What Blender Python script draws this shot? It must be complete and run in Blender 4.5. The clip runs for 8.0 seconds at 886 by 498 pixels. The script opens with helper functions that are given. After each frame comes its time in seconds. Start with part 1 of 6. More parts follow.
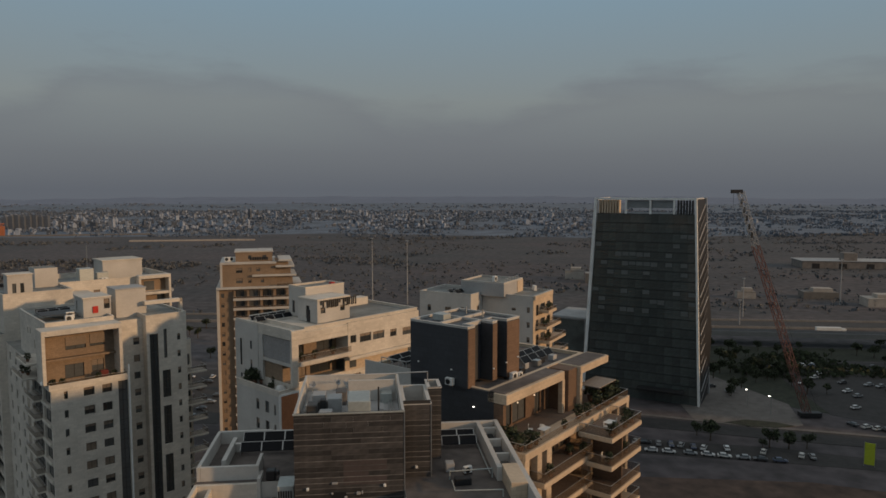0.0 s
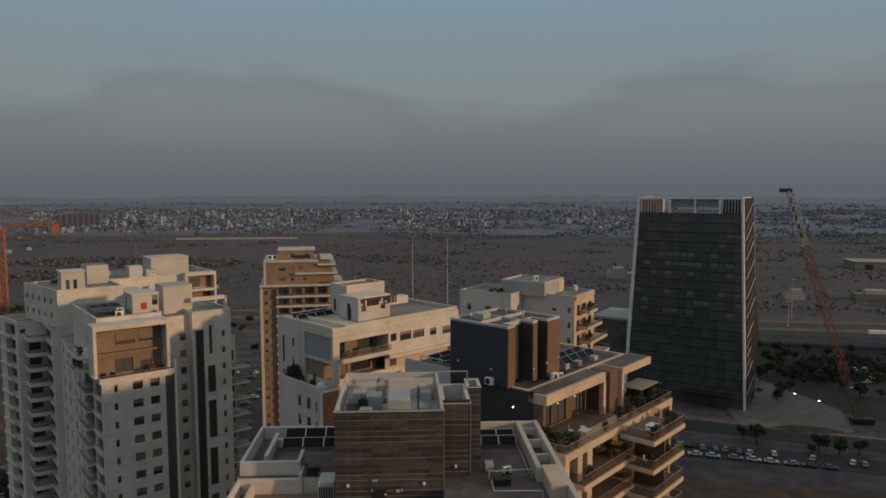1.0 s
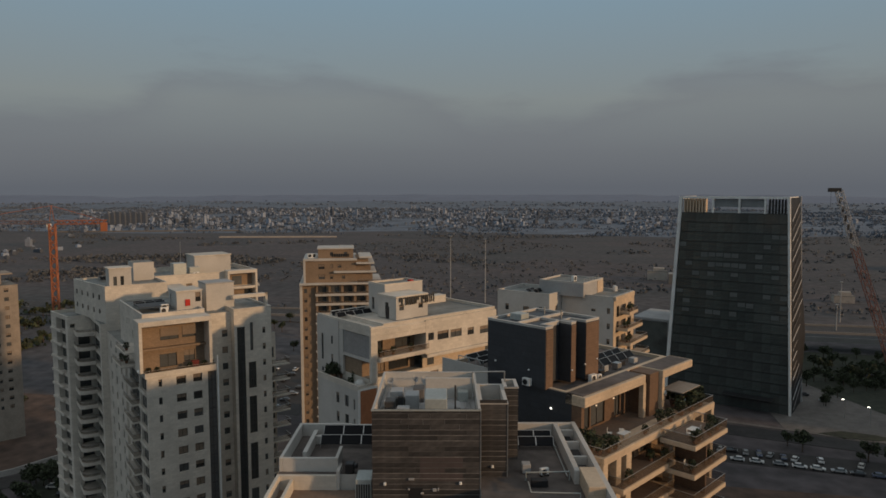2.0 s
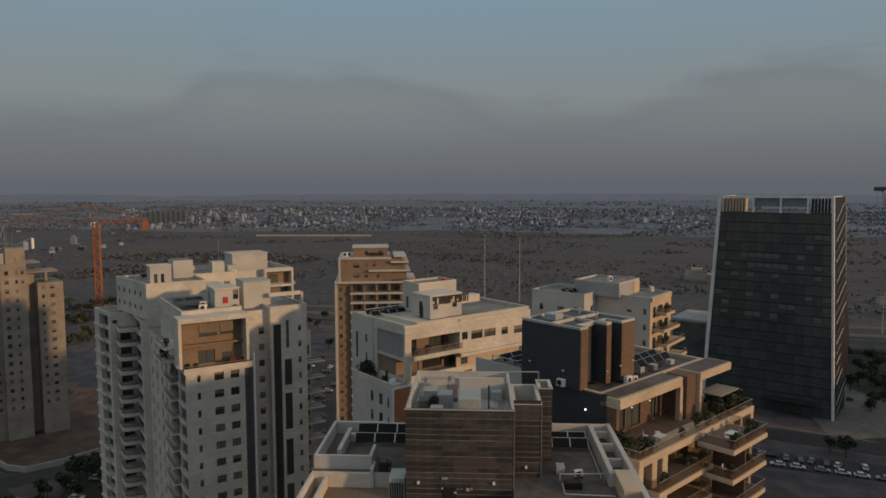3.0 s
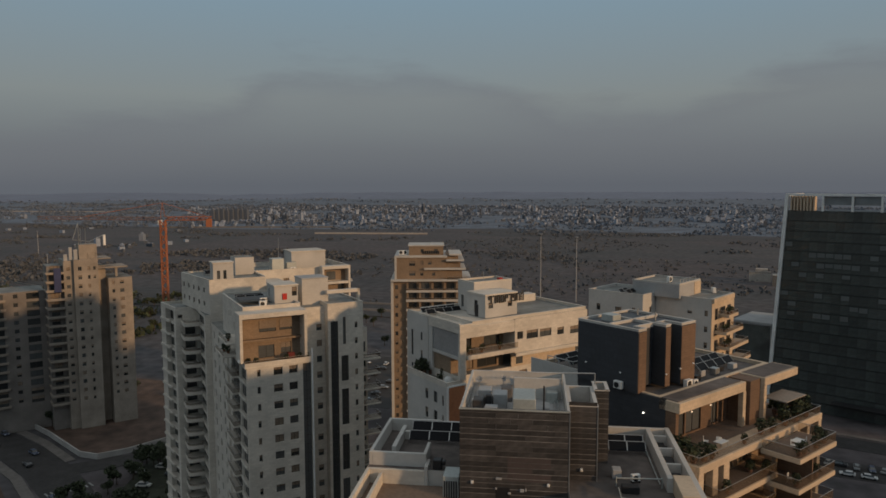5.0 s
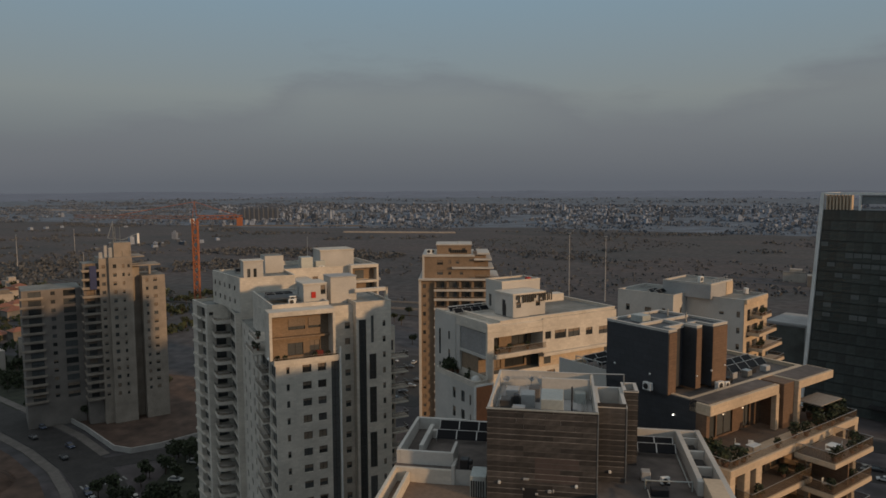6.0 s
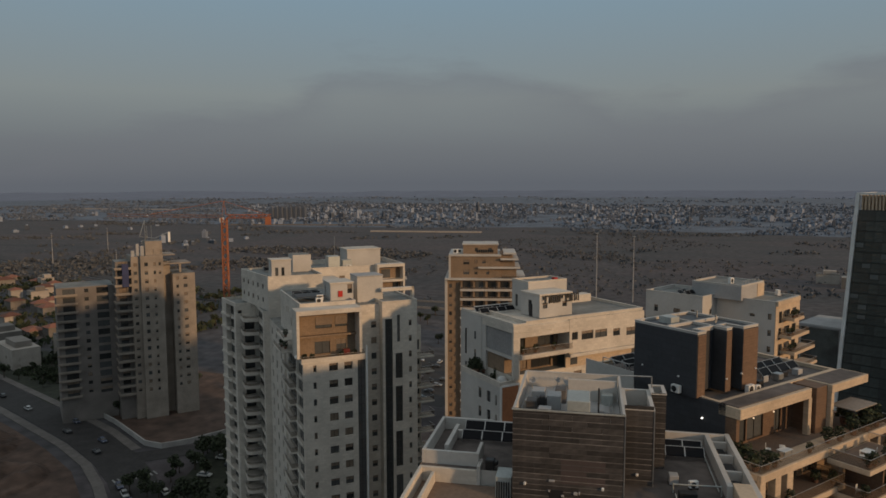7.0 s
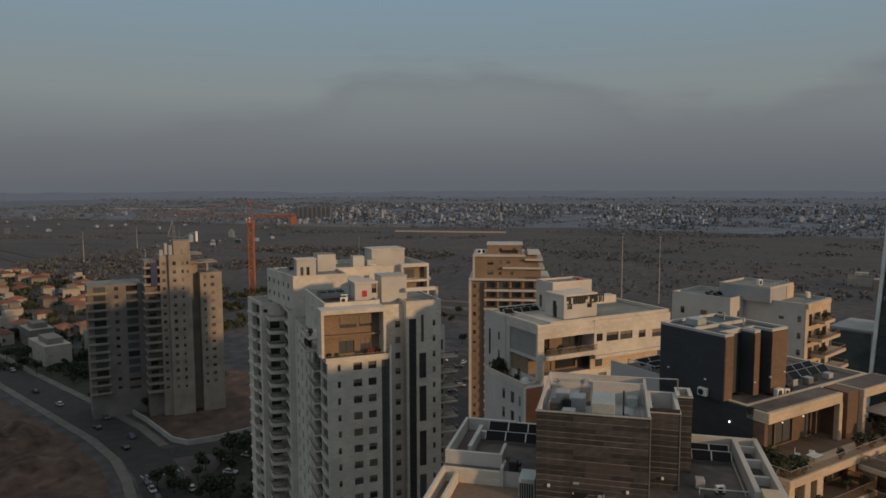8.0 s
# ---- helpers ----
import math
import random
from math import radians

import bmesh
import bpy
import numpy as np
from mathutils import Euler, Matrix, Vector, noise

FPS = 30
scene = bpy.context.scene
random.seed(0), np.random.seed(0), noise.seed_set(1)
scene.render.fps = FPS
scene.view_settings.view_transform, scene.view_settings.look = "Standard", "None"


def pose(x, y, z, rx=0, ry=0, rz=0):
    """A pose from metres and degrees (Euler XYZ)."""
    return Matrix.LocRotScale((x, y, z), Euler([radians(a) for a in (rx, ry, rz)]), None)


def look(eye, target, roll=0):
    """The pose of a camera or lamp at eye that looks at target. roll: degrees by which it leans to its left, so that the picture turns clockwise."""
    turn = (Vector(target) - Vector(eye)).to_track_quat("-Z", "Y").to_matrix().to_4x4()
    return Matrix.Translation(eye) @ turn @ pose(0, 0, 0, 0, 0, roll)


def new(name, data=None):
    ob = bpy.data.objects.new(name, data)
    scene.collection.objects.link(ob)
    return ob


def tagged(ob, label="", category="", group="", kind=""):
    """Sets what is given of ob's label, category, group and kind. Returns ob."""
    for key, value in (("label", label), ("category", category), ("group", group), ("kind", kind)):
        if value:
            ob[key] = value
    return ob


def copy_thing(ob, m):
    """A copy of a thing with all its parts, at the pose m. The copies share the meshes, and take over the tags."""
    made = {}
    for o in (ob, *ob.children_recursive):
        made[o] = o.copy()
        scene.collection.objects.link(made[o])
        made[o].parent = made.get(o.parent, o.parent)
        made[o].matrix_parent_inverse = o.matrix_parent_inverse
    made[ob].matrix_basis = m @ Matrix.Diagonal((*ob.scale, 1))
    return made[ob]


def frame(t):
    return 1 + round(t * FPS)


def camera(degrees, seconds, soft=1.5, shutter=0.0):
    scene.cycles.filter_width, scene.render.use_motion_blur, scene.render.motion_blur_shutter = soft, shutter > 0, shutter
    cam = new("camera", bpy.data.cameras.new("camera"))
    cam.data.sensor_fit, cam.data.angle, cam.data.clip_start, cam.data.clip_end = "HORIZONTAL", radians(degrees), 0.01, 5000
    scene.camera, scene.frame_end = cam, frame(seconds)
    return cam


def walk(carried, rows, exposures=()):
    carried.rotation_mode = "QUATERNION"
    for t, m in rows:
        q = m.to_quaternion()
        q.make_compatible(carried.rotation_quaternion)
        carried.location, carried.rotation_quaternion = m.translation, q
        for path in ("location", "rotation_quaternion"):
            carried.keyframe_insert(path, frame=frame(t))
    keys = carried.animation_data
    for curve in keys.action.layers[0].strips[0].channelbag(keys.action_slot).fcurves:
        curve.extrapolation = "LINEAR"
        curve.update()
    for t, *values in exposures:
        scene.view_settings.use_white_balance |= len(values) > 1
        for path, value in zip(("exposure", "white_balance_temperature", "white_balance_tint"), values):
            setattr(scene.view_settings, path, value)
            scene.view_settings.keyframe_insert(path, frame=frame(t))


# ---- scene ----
# ---- camera ----
EYE, DRIFT = (0.0, 0.0, 87.0), (0.0062, 0.0350, 0.0372)
cam = camera(65.0, 8.0, soft=1.6)
walk(cam, [(t, pose(*[e + d * t for e, d in zip(EYE, DRIFT)], 90 + pitch, roll, yaw)) for t, yaw, pitch, roll in (
    (0.0, 0.000, -4.929, -0.000), (0.5, 1.727, -4.978, -0.004), (1.0, 3.321, -5.019, 0.048), (1.5, 4.937, -5.052, 0.016), (3.0, 9.291, -5.156, 0.040),
    (3.5, 10.599, -5.202, 0.033), (4.0, 11.669, -5.233, 0.053), (4.5, 12.752, -5.260, 0.096), (6.0, 16.185, -5.378, 0.182), (6.5, 17.312, -5.409, 0.201),
    (7.0, 18.372, -5.412, 0.152), (7.5, 19.404, -5.408, 0.144), (8.0, 20.371, -5.402, 0.146))], exposures=((0.0, 0.0), (8.0, 0.0)))

# ---- light: low evening sun behind the right shoulder, hazy clouded sky ----
SUN_AZ, SUN_EL = 109.5, 11.5
world = bpy.data.worlds.new("world")
scene.world = world
world.use_nodes = True
wn, wl = world.node_tree.nodes, world.node_tree.links
wn.clear()


def wnode(kind, **values):
    n = wn.new(kind)
    for k, v in values.items():
        n.inputs[k].default_value = v
    return n


def wmath(op, a, b=None):
    n = wn.new("ShaderNodeMath")
    n.operation = op
    for k, x in enumerate((a, b)):
        if isinstance(x, (int, float)):
            n.inputs[k].default_value = x
        elif x is not None:
            wl.new(x, n.inputs[k])
    return n.outputs[0]


def wramp(value, stops):
    r = wn.new("ShaderNodeValToRGB")
    e = r.color_ramp.elements
    while len(e) < len(stops):
        e.new(0.5)
    for k, (at, c) in enumerate(stops):
        e[k].position, e[k].color = at, (*c, 1)
    wl.new(value, r.inputs[0])
    return r.outputs[0]


sky = wn.new("ShaderNodeTexSky")
sky.sky_type, sky.sun_disc = "NISHITA", False
sky.sun_elevation, sky.sun_rotation = radians(SUN_EL), radians(SUN_AZ)
sky.air_density, sky.dust_density, sky.ozone_density = 1.2, 1.0, 4.0
back = wnode("ShaderNodeBackground", Strength=0.12)
wl.new(sky.outputs[0], back.inputs[0])
# thin high haze over the clear sky, with soft banks of cloud above the horizon all round
way = wn.new("ShaderNodeTexCoord")
xyz = wn.new("ShaderNodeSeparateXYZ")
wl.new(way.outputs["Generated"], xyz.inputs[0])
haze = wramp(xyz.outputs[2], ((0.0, (0.112, 0.124, 0.146)), (0.05, (0.150, 0.162, 0.178)), (0.12, (0.222, 0.246, 0.246)), (0.26, (0.205, 0.295, 0.360)), (0.6, (0.33, 0.36, 0.37)), (1.0, (0.38, 0.39, 0.39))))
azimuth = wmath("ARCTAN2", xyz.outputs[0], xyz.outputs[1])
elevation = wmath("ARCSINE", xyz.outputs[2])
# upper edge of the cloud bank, as elevation in units of twenty degrees, by bearing
edge = wramp(wmath("ADD", wmath("DIVIDE", azimuth, 6.2832), 0.5), [((q + 180) / 360, (h / 20,) * 3) for q, h in (
    (-180, 6.0), (-52, 3.0), (-41, 4.8), (-33, 5.9), (-27, 9.8), (-17, 10.4), (-12, 8.6), (-4, 6.0), (4, 6.6), (12, 8.3), (32, 8.6), (90, 7.0), (180, 6.0))])
stretch = wn.new("ShaderNodeMapping")
stretch.inputs["Scale"].default_value, stretch.inputs["Location"].default_value = (1.0, 1.0, 4.2), (0.1, 0.75, 0.15)
wl.new(way.outputs["Generated"], stretch.inputs[0])
puff = wnode("ShaderNodeTexNoise", Scale=4.0, Detail=6.0, Roughness=0.55)
wl.new(stretch.outputs[0], puff.inputs["Vector"])
ragged = wmath("MULTIPLY", wmath("SUBTRACT", puff.outputs["Fac"], 0.5), 0.15)
below = wmath("ADD", wmath("SUBTRACT", wmath("MULTIPLY", edge, 0.3491), elevation), ragged)
bank = wramp(wmath("ADD", wmath("MULTIPLY", below, 5.0), 0.5), ((0.44, (0, 0, 0)), (0.60, (0.62, 0.62, 0.62)), (0.74, (0.38, 0.38, 0.38)), (1.0, (0.12, 0.12, 0.12))))
soft_puff = wramp(puff.outputs["Fac"], ((0.3, (0.75, 0.75, 0.75)), (0.7, (1, 1, 1))))
cover = wmath("MULTIPLY", wmath("MULTIPLY", bank, soft_puff), 0.8)
tint = wn.new("ShaderNodeMix")
tint.data_type = "RGBA"
wl.new(cover, tint.inputs[0])
wl.new(haze, tint.inputs[6])
tint.inputs[7].default_value = (0.148, 0.154, 0.176, 1)
cloud = wnode("ShaderNodeBackground", Strength=1.0)
wl.new(tint.outputs[2], cloud.inputs[0])
both = wnode("ShaderNodeMixShader", Fac=0.97)
wl.new(back.outputs[0], both.inputs[1])
wl.new(cloud.outputs[0], both.inputs[2])
wout = wn.new("ShaderNodeOutputWorld")
wl.new(both.outputs[0], wout.inputs[0])

sun = new("sun", bpy.data.lights.new("sun", "SUN"))
sun.data.energy, sun.data.angle, sun.data.color = 1.9, radians(2.0), (1.0, 0.62, 0.32)
a, e = radians(SUN_AZ), radians(SUN_EL)
sun.matrix_world = look((0, 0, 0), (-math.sin(a) * math.cos(e), -math.cos(a) * math.cos(e), -math.sin(e)))

# ---- materials ----
def mat(name, color, rough=0.8, metal=0.0, grain=3.0, vary=0.12, stain=0.12, bump=0.15, tile=None, joint=0.6, spread=0.0, island=0.0):
    """A painted, stone or metal surface: colour with grain and stains; tile: size of the facing, in metres; spread: from piece to piece."""
    m = bpy.data.materials.new(name)
    m.use_nodes = True
    n, l = m.node_tree.nodes, m.node_tree.links
    b = n["Principled BSDF"]
    b.inputs["Roughness"].default_value, b.inputs["Metallic"].default_value = rough, metal
    co = n.new("ShaderNodeTexCoord")

    def noise_at(scale, detail):
        t = n.new("ShaderNodeTexNoise")
        t.inputs["Scale"].default_value, t.inputs["Detail"].default_value = scale, detail
        l.new(co.outputs["Object"], t.inputs["Vector"])
        return t.outputs["Fac"]

    def scaled(value, lo, hi):
        r = n.new("ShaderNodeMapRange")
        r.inputs["From Min"].default_value, r.inputs["From Max"].default_value = 0.3, 0.7
        r.inputs["To Min"].default_value, r.inputs["To Max"].default_value = lo, hi
        l.new(value, r.inputs["Value"])
        return r.outputs[0]

    def times(a, c):
        x = n.new("ShaderNodeMath")
        x.operation = "MULTIPLY"
        l.new(a, x.inputs[0])
        if isinstance(c, float):
            x.inputs[1].default_value = c
        else:
            l.new(c, x.inputs[1])
        return x.outputs[0]

    fine, wide = noise_at(grain, 6), noise_at(0.23, 4)
    gain = times(scaled(fine, 1 - vary, 1 + vary), scaled(wide, 1 - stain, 1 + stain))
    height = fine
    if tile:
        part_xyz, join = n.new("ShaderNodeSeparateXYZ"), n.new("ShaderNodeCombineXYZ")
        add = n.new("ShaderNodeMath")
        l.new(co.outputs["Object"], part_xyz.inputs[0])
        l.new(part_xyz.outputs[0], add.inputs[0])
        l.new(part_xyz.outputs[1], add.inputs[1])
        l.new(add.outputs[0], join.inputs[0])
        l.new(part_xyz.outputs[2], join.inputs[1])
        t = n.new("ShaderNodeTexBrick")
        t.inputs["Scale"].default_value, t.inputs["Mortar Size"].default_value = 1.0, 0.02
        t.inputs["Brick Width"].default_value, t.inputs["Row Height"].default_value = tile
        t.inputs["Color1"].default_value, t.inputs["Color2"].default_value = (1, 1, 1, 1), (0.86, 0.86, 0.86, 1)
        t.inputs["Mortar"].default_value = (joint, joint, joint, 1)
        l.new(join.outputs[0], t.inputs["Vector"])
        gain = times(gain, t.outputs["Color"])
    if spread:
        info = n.new("ShaderNodeObjectInfo")
        gain = times(gain, scaled(info.outputs["Random"], 1 - spread, 1 + spread))
    if island:
        geo = n.new("ShaderNodeNewGeometry")
        gain = times(gain, scaled(geo.outputs["Random Per Island"], 1 - island, 1 + island))
    mix = n.new("ShaderNodeVectorMath")
    mix.operation = "SCALE"
    mix.inputs[0].default_value = color
    l.new(gain, mix.inputs["Scale"])
    l.new(mix.outputs[0], b.inputs["Base Color"])
    if bump:
        u = n.new("ShaderNodeBump")
        u.inputs["Strength"].default_value, u.inputs["Distance"].default_value = bump, 0.03
        l.new(height, u.inputs["Height"])
        l.new(u.outputs[0], b.inputs["Normal"])
    return m


def glow(name, color, strength):
    m = bpy.data.materials.new(name)
    m.use_nodes = True
    b = m.node_tree.nodes["Principled BSDF"]
    b.inputs["Emission Color"].default_value, b.inputs["Emission Strength"].default_value = (*color, 1), strength
    return m


STONE = mat("cream_stone", (0.62, 0.57, 0.50), 0.75, tile=(0.9, 0.45), joint=0.85, vary=0.06)
RENDER = mat("white_render", (0.49, 0.47, 0.44), 0.85, vary=0.05, stain=0.10)
GREY = mat("grey_render", (0.36, 0.36, 0.36), 0.85, vary=0.08)
BEIGE = mat("beige_stone", (0.58, 0.46, 0.335), 0.75, tile=(0.8, 0.4), joint=0.8, vary=0.07)
TAN = mat("tan_stone", (0.265, 0.19, 0.128), 0.8, tile=(0.6, 0.3), joint=0.75)
BROWN = mat("brown_stone", (0.165, 0.102, 0.066), 0.75, tile=(0.9, 0.3), joint=0.7)
ORANGE = mat("orange_render", (0.36, 0.15, 0.07), 0.85)
SLATE = mat("dark_slate", (0.046, 0.050, 0.058), 0.5, tile=(1.2, 0.6), joint=0.7, vary=0.1)
HOUSE = mat("house_render", (0.28, 0.25, 0.22), 0.85, spread=0.4)
# darker copy of the raw concrete; the rear walls' shade is in its colour
DIM_CONCRETE = mat("shaded_grey_concrete", (0.19, 0.17, 0.155), 0.9, vary=0.12, stain=0.2)
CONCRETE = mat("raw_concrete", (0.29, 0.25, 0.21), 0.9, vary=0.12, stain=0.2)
PLANK = mat("dark_plank", (0.050, 0.046, 0.044), 0.6, grain=1.6, vary=0.4, stain=0.3, spread=0.3)
BATTEN = mat("pale_batten", (0.12, 0.112, 0.108), 0.7, grain=0.8, vary=0.5, stain=0.3, spread=0.4)
ROOF = mat("roof_membrane", (0.20, 0.205, 0.195), 0.9, grain=1.2, vary=0.15, stain=0.3)
WARM_DECK = mat("brown_deck", (0.19, 0.135, 0.10), 0.8, vary=0.15)
PALE = mat("pale_metal", (0.40, 0.425, 0.41), 0.45, 0.2, vary=0.1)
METAL = mat("galvanised_metal", (0.42, 0.43, 0.43), 0.4, 0.8)
DARK = mat("dark_metal", (0.03, 0.03, 0.032), 0.5, 0.4)
PANEL = mat("solar_glass", (0.006, 0.007, 0.010), 0.45, bump=0)
PANEL.node_tree.nodes["Principled BSDF"].inputs["Specular IOR Level"].default_value = 0.15
PANE = mat("window_glass", (0.066, 0.070, 0.072), 0.08, bump=0, spread=0.5)
PANE.node_tree.nodes["Principled BSDF"].inputs["Specular IOR Level"].default_value = 0.8
TOWER_PANE = mat("tower_glass", (0.062, 0.073, 0.070), 0.1, bump=0, spread=0.14, stain=0.35)
TOWER_PANE.node_tree.nodes["Principled BSDF"].inputs["Specular IOR Level"].default_value = 1.0
BLIND = mat("closed_blind", (0.26, 0.20, 0.15), 0.7, tile=(4.0, 0.12), joint=0.6)
RAIL_GLASS = mat("smoked_rail_glass", (0.13, 0.095, 0.065), 0.12, bump=0)
RAIL_GLASS.node_tree.nodes["Principled BSDF"].inputs["Alpha"].default_value = 0.26
SIGN = mat("dark_sign", (0.02, 0.02, 0.02), 0.5)
RED = mat("red_cloth", (0.45, 0.03, 0.02), 0.8)
CRANE = mat("orange_paint", (0.36, 0.125, 0.055), 0.6)
RUST = mat("red_paint", (0.17, 0.075, 0.06), 0.7)
LEAF = mat("leaf", (0.036, 0.047, 0.022), 0.8, island=0.45, bump=0)
BARK = mat("bark", (0.08, 0.06, 0.045), 0.9)
ASPHALT = mat("asphalt", (0.036, 0.033, 0.032), 0.9, grain=0.9, vary=0.18, stain=0.25)
PAVE = mat("paving", (0.135, 0.122, 0.112), 0.9, grain=0.8, vary=0.12, stain=0.2)
EARTH = mat("bare_earth", (0.085, 0.054, 0.040), 0.95, grain=0.12, vary=0.3, stain=0.35)
TILE = mat("roof_tile", (0.20, 0.085, 0.055), 0.85, vary=0.2, spread=0.3)
TARP = mat("white_fabric", (0.6, 0.6, 0.58), 0.8)
WHITE = mat("white_paint", (0.72, 0.72, 0.70), 0.5, vary=0.05)
# town walls dulled to blue-grey, with haze mixed into the colour
CITY = mat("hazed_render", (0.185, 0.215, 0.265), 0.9, island=0.55)
# distant foliage: aerial haze is put into these pale blue-grey base colours
FAR_LEAF = mat("hazed_far_leaf", (0.115, 0.138, 0.175), 0.9, island=0.25, bump=0)
MID_LEAF = mat("hazed_scrub_leaf", (0.092, 0.099, 0.108), 0.9, island=0.3, bump=0)
LAMP = glow("lamp_lit", (1.0, 0.93, 0.8), 4.0)
DIM_LAMP = glow("warm_lamp_lit", (1.0, 0.72, 0.45), 0.9)
CARS = [mat("car_paint", c, 0.3, 0.1, bump=0) for c in ((0.65, 0.65, 0.65), (0.30, 0.31, 0.32), (0.06, 0.06, 0.065), (0.62, 0.61, 0.58), (0.10, 0.12, 0.18))]


# ---- building kit: x along the front, y into the depth, z up, in each building's own frame ----
def part(name, bm, material, parent, label="", at=None):
    me = bpy.data.meshes.new(name)
    bmesh.ops.recalc_face_normals(bm, faces=bm.faces)
    bm.to_mesh(me)
    bm.free()
    me.materials.append(material)
    ob = new(name, me)
    ob.parent = parent
    if at is not None:
        ob.matrix_basis = at
    return tagged(ob, label)


def site(name, x, y, az, label, category="building"):
    """A building's base: its front runs towards the compass bearing az, its depth to the left of that."""
    o = new(name)
    o.matrix_world = pose(x, y, 0, 0, 0, 90 - az)
    return tagged(o, label, category)


def box(bm, u0, u1, v0, v1, z0, z1):
    c = [bm.verts.new((u, v, z)) for z in (z0, z1) for u, v in ((u0, v0), (u1, v0), (u1, v1), (u0, v1))]
    for f in ((3, 2, 1, 0), (4, 5, 6, 7), (0, 1, 5, 4), (1, 2, 6, 5), (2, 3, 7, 6), (3, 0, 4, 7)):
        bm.faces.new([c[i] for i in f])
    return c


def boxes(*bs):
    bm = bmesh.new()
    for b in bs:
        box(bm, *b)
    return bm


def soft(bm, w=0.03):
    bmesh.ops.bevel(bm, geom=bm.edges[:], offset=w, segments=1, affect="EDGES")
    return bm


def rod(bm, a, b, r=0.03, n=5):
    a, b = Vector(a), Vector(b)
    d = b - a
    t = bmesh.ops.create_cone(bm, cap_ends=True, segments=n, radius1=r, radius2=r, depth=d.length)
    bmesh.ops.transform(bm, matrix=Matrix.Translation((a + b) / 2) @ d.to_track_quat("Z", "Y").to_matrix().to_4x4(), verts=t["verts"])


def rods(pairs, r=0.03, n=5):
    bm = bmesh.new()
    for a, b in pairs:
        rod(bm, a, b, r, n)
    return bm


def rod_parts(name, pairs, r, material, parent, n=5):
    """Each rod as a part of its own."""
    for a, b in pairs:
        part(name, rods([(a, b)], r, n), material, parent)


def rect(u0, u1, v0, v1):
    return [(u0, v0), (u1, v0), (u1, v1), (u0, v1)]


def skin(bm, p, q, z0, z1, holes, deep):
    """One wall from p to q with recessed openings (s0, s1, z0, z1), s measured along the wall; outside lies to the right of p to q."""
    p, q = Vector(p), Vector(q)
    d = (q - p).normalized()
    inward = Vector((-d.y, d.x))

    def at(s, z, k=0.0):
        w = p + d * s + inward * k
        return bm.verts.new((w.x, w.y, z))

    length = (q - p).length
    ss = sorted({0.0, length, *[x for h in holes for x in h[:2]]})
    zs = sorted({z0, z1, *[x for h in holes for x in h[2:4]]})
    for i in range(len(zs) - 1):
        run = None
        mid = (zs[i] + zs[i + 1]) / 2
        rowholes = [h for h in holes if h[2] < mid < h[3]]
        for j in range(len(ss) - 1):
            sm = (ss[j] + ss[j + 1]) / 2
            solid = not any(h[0] < sm < h[1] for h in rowholes)
            if solid and run is None:
                run = ss[j]
            if run is not None and (not solid or j == len(ss) - 2):
                end = ss[j + 1] if solid else ss[j]
                bm.faces.new([at(run, zs[i]), at(end, zs[i]), at(end, zs[i + 1]), at(run, zs[i + 1])])
                run = None
    for a, b, lo, hi in [h[:4] for h in holes]:
        for (s, z), (s2, z2) in (((a, lo), (b, lo)), ((b, lo), (b, hi)), ((b, hi), (a, hi)), ((a, hi), (a, lo))):
            bm.faces.new([at(s, z), at(s2, z2), at(s2, z2, deep), at(s, z, deep)])
        bm.faces.new([at(a, lo, deep), at(b, lo, deep), at(b, hi, deep), at(a, hi, deep)])


_made = {}


def stock(name, key, make, material):
    """Mesh data shared by alike pieces."""
    key = (name, material.name, *key)
    if key not in _made:
        bm = make()
        me = bpy.data.meshes.new(name)
        bmesh.ops.recalc_face_normals(bm, faces=bm.faces)
        bm.to_mesh(me)
        bm.free()
        me.materials.append(material)
        _made[key] = me
    return _made[key]


def piece(name, key, make, material, parent, m):
    ob = new(name, stock(name, key, make, material))
    ob.parent = parent
    ob.matrix_basis = m
    return ob


def window(parent, m, w, h, frame_mat=None, blind=0.0):
    """A window in its reveal, seen from the outside at y = 0: frame and pane, with a blind let down over part of it."""
    w, h = round(w, 2), round(h, 2)
    t = 0.07 if w < 3 else 0.09

    def bars():
        bm = boxes((0, w, -0.05, 0.03, 0, t), (0, w, -0.05, 0.03, h - t, h), (0, t, -0.05, 0.03, t, h - t), (w - t, w, -0.05, 0.03, t, h - t))
        if w > 1.1:
            box(bm, w / 2 - t / 2, w / 2 + t / 2, -0.05, 0.03, t, h - t)
        for k in range(1, int(h / 1.7)):
            z = h * k / int(h / 1.7)
            box(bm, t, w - t, -0.04, 0.02, z - 0.04, z + 0.04)
        return bm

    f = piece("window", (w, h), bars, frame_mat or DARK, parent, m)
    piece("pane", (w, h), lambda: boxes((t, w - t, 0.0, 0.02, t, h - t)), PANE, f, Matrix())
    if blind > 0:
        b = round(h * blind, 1)
        piece("blind", (w, h, b), lambda: boxes((t, w - t, -0.035, -0.012, h - b, h - 0.03)), BLIND, f, Matrix())
    return f


rng = random.Random(5)


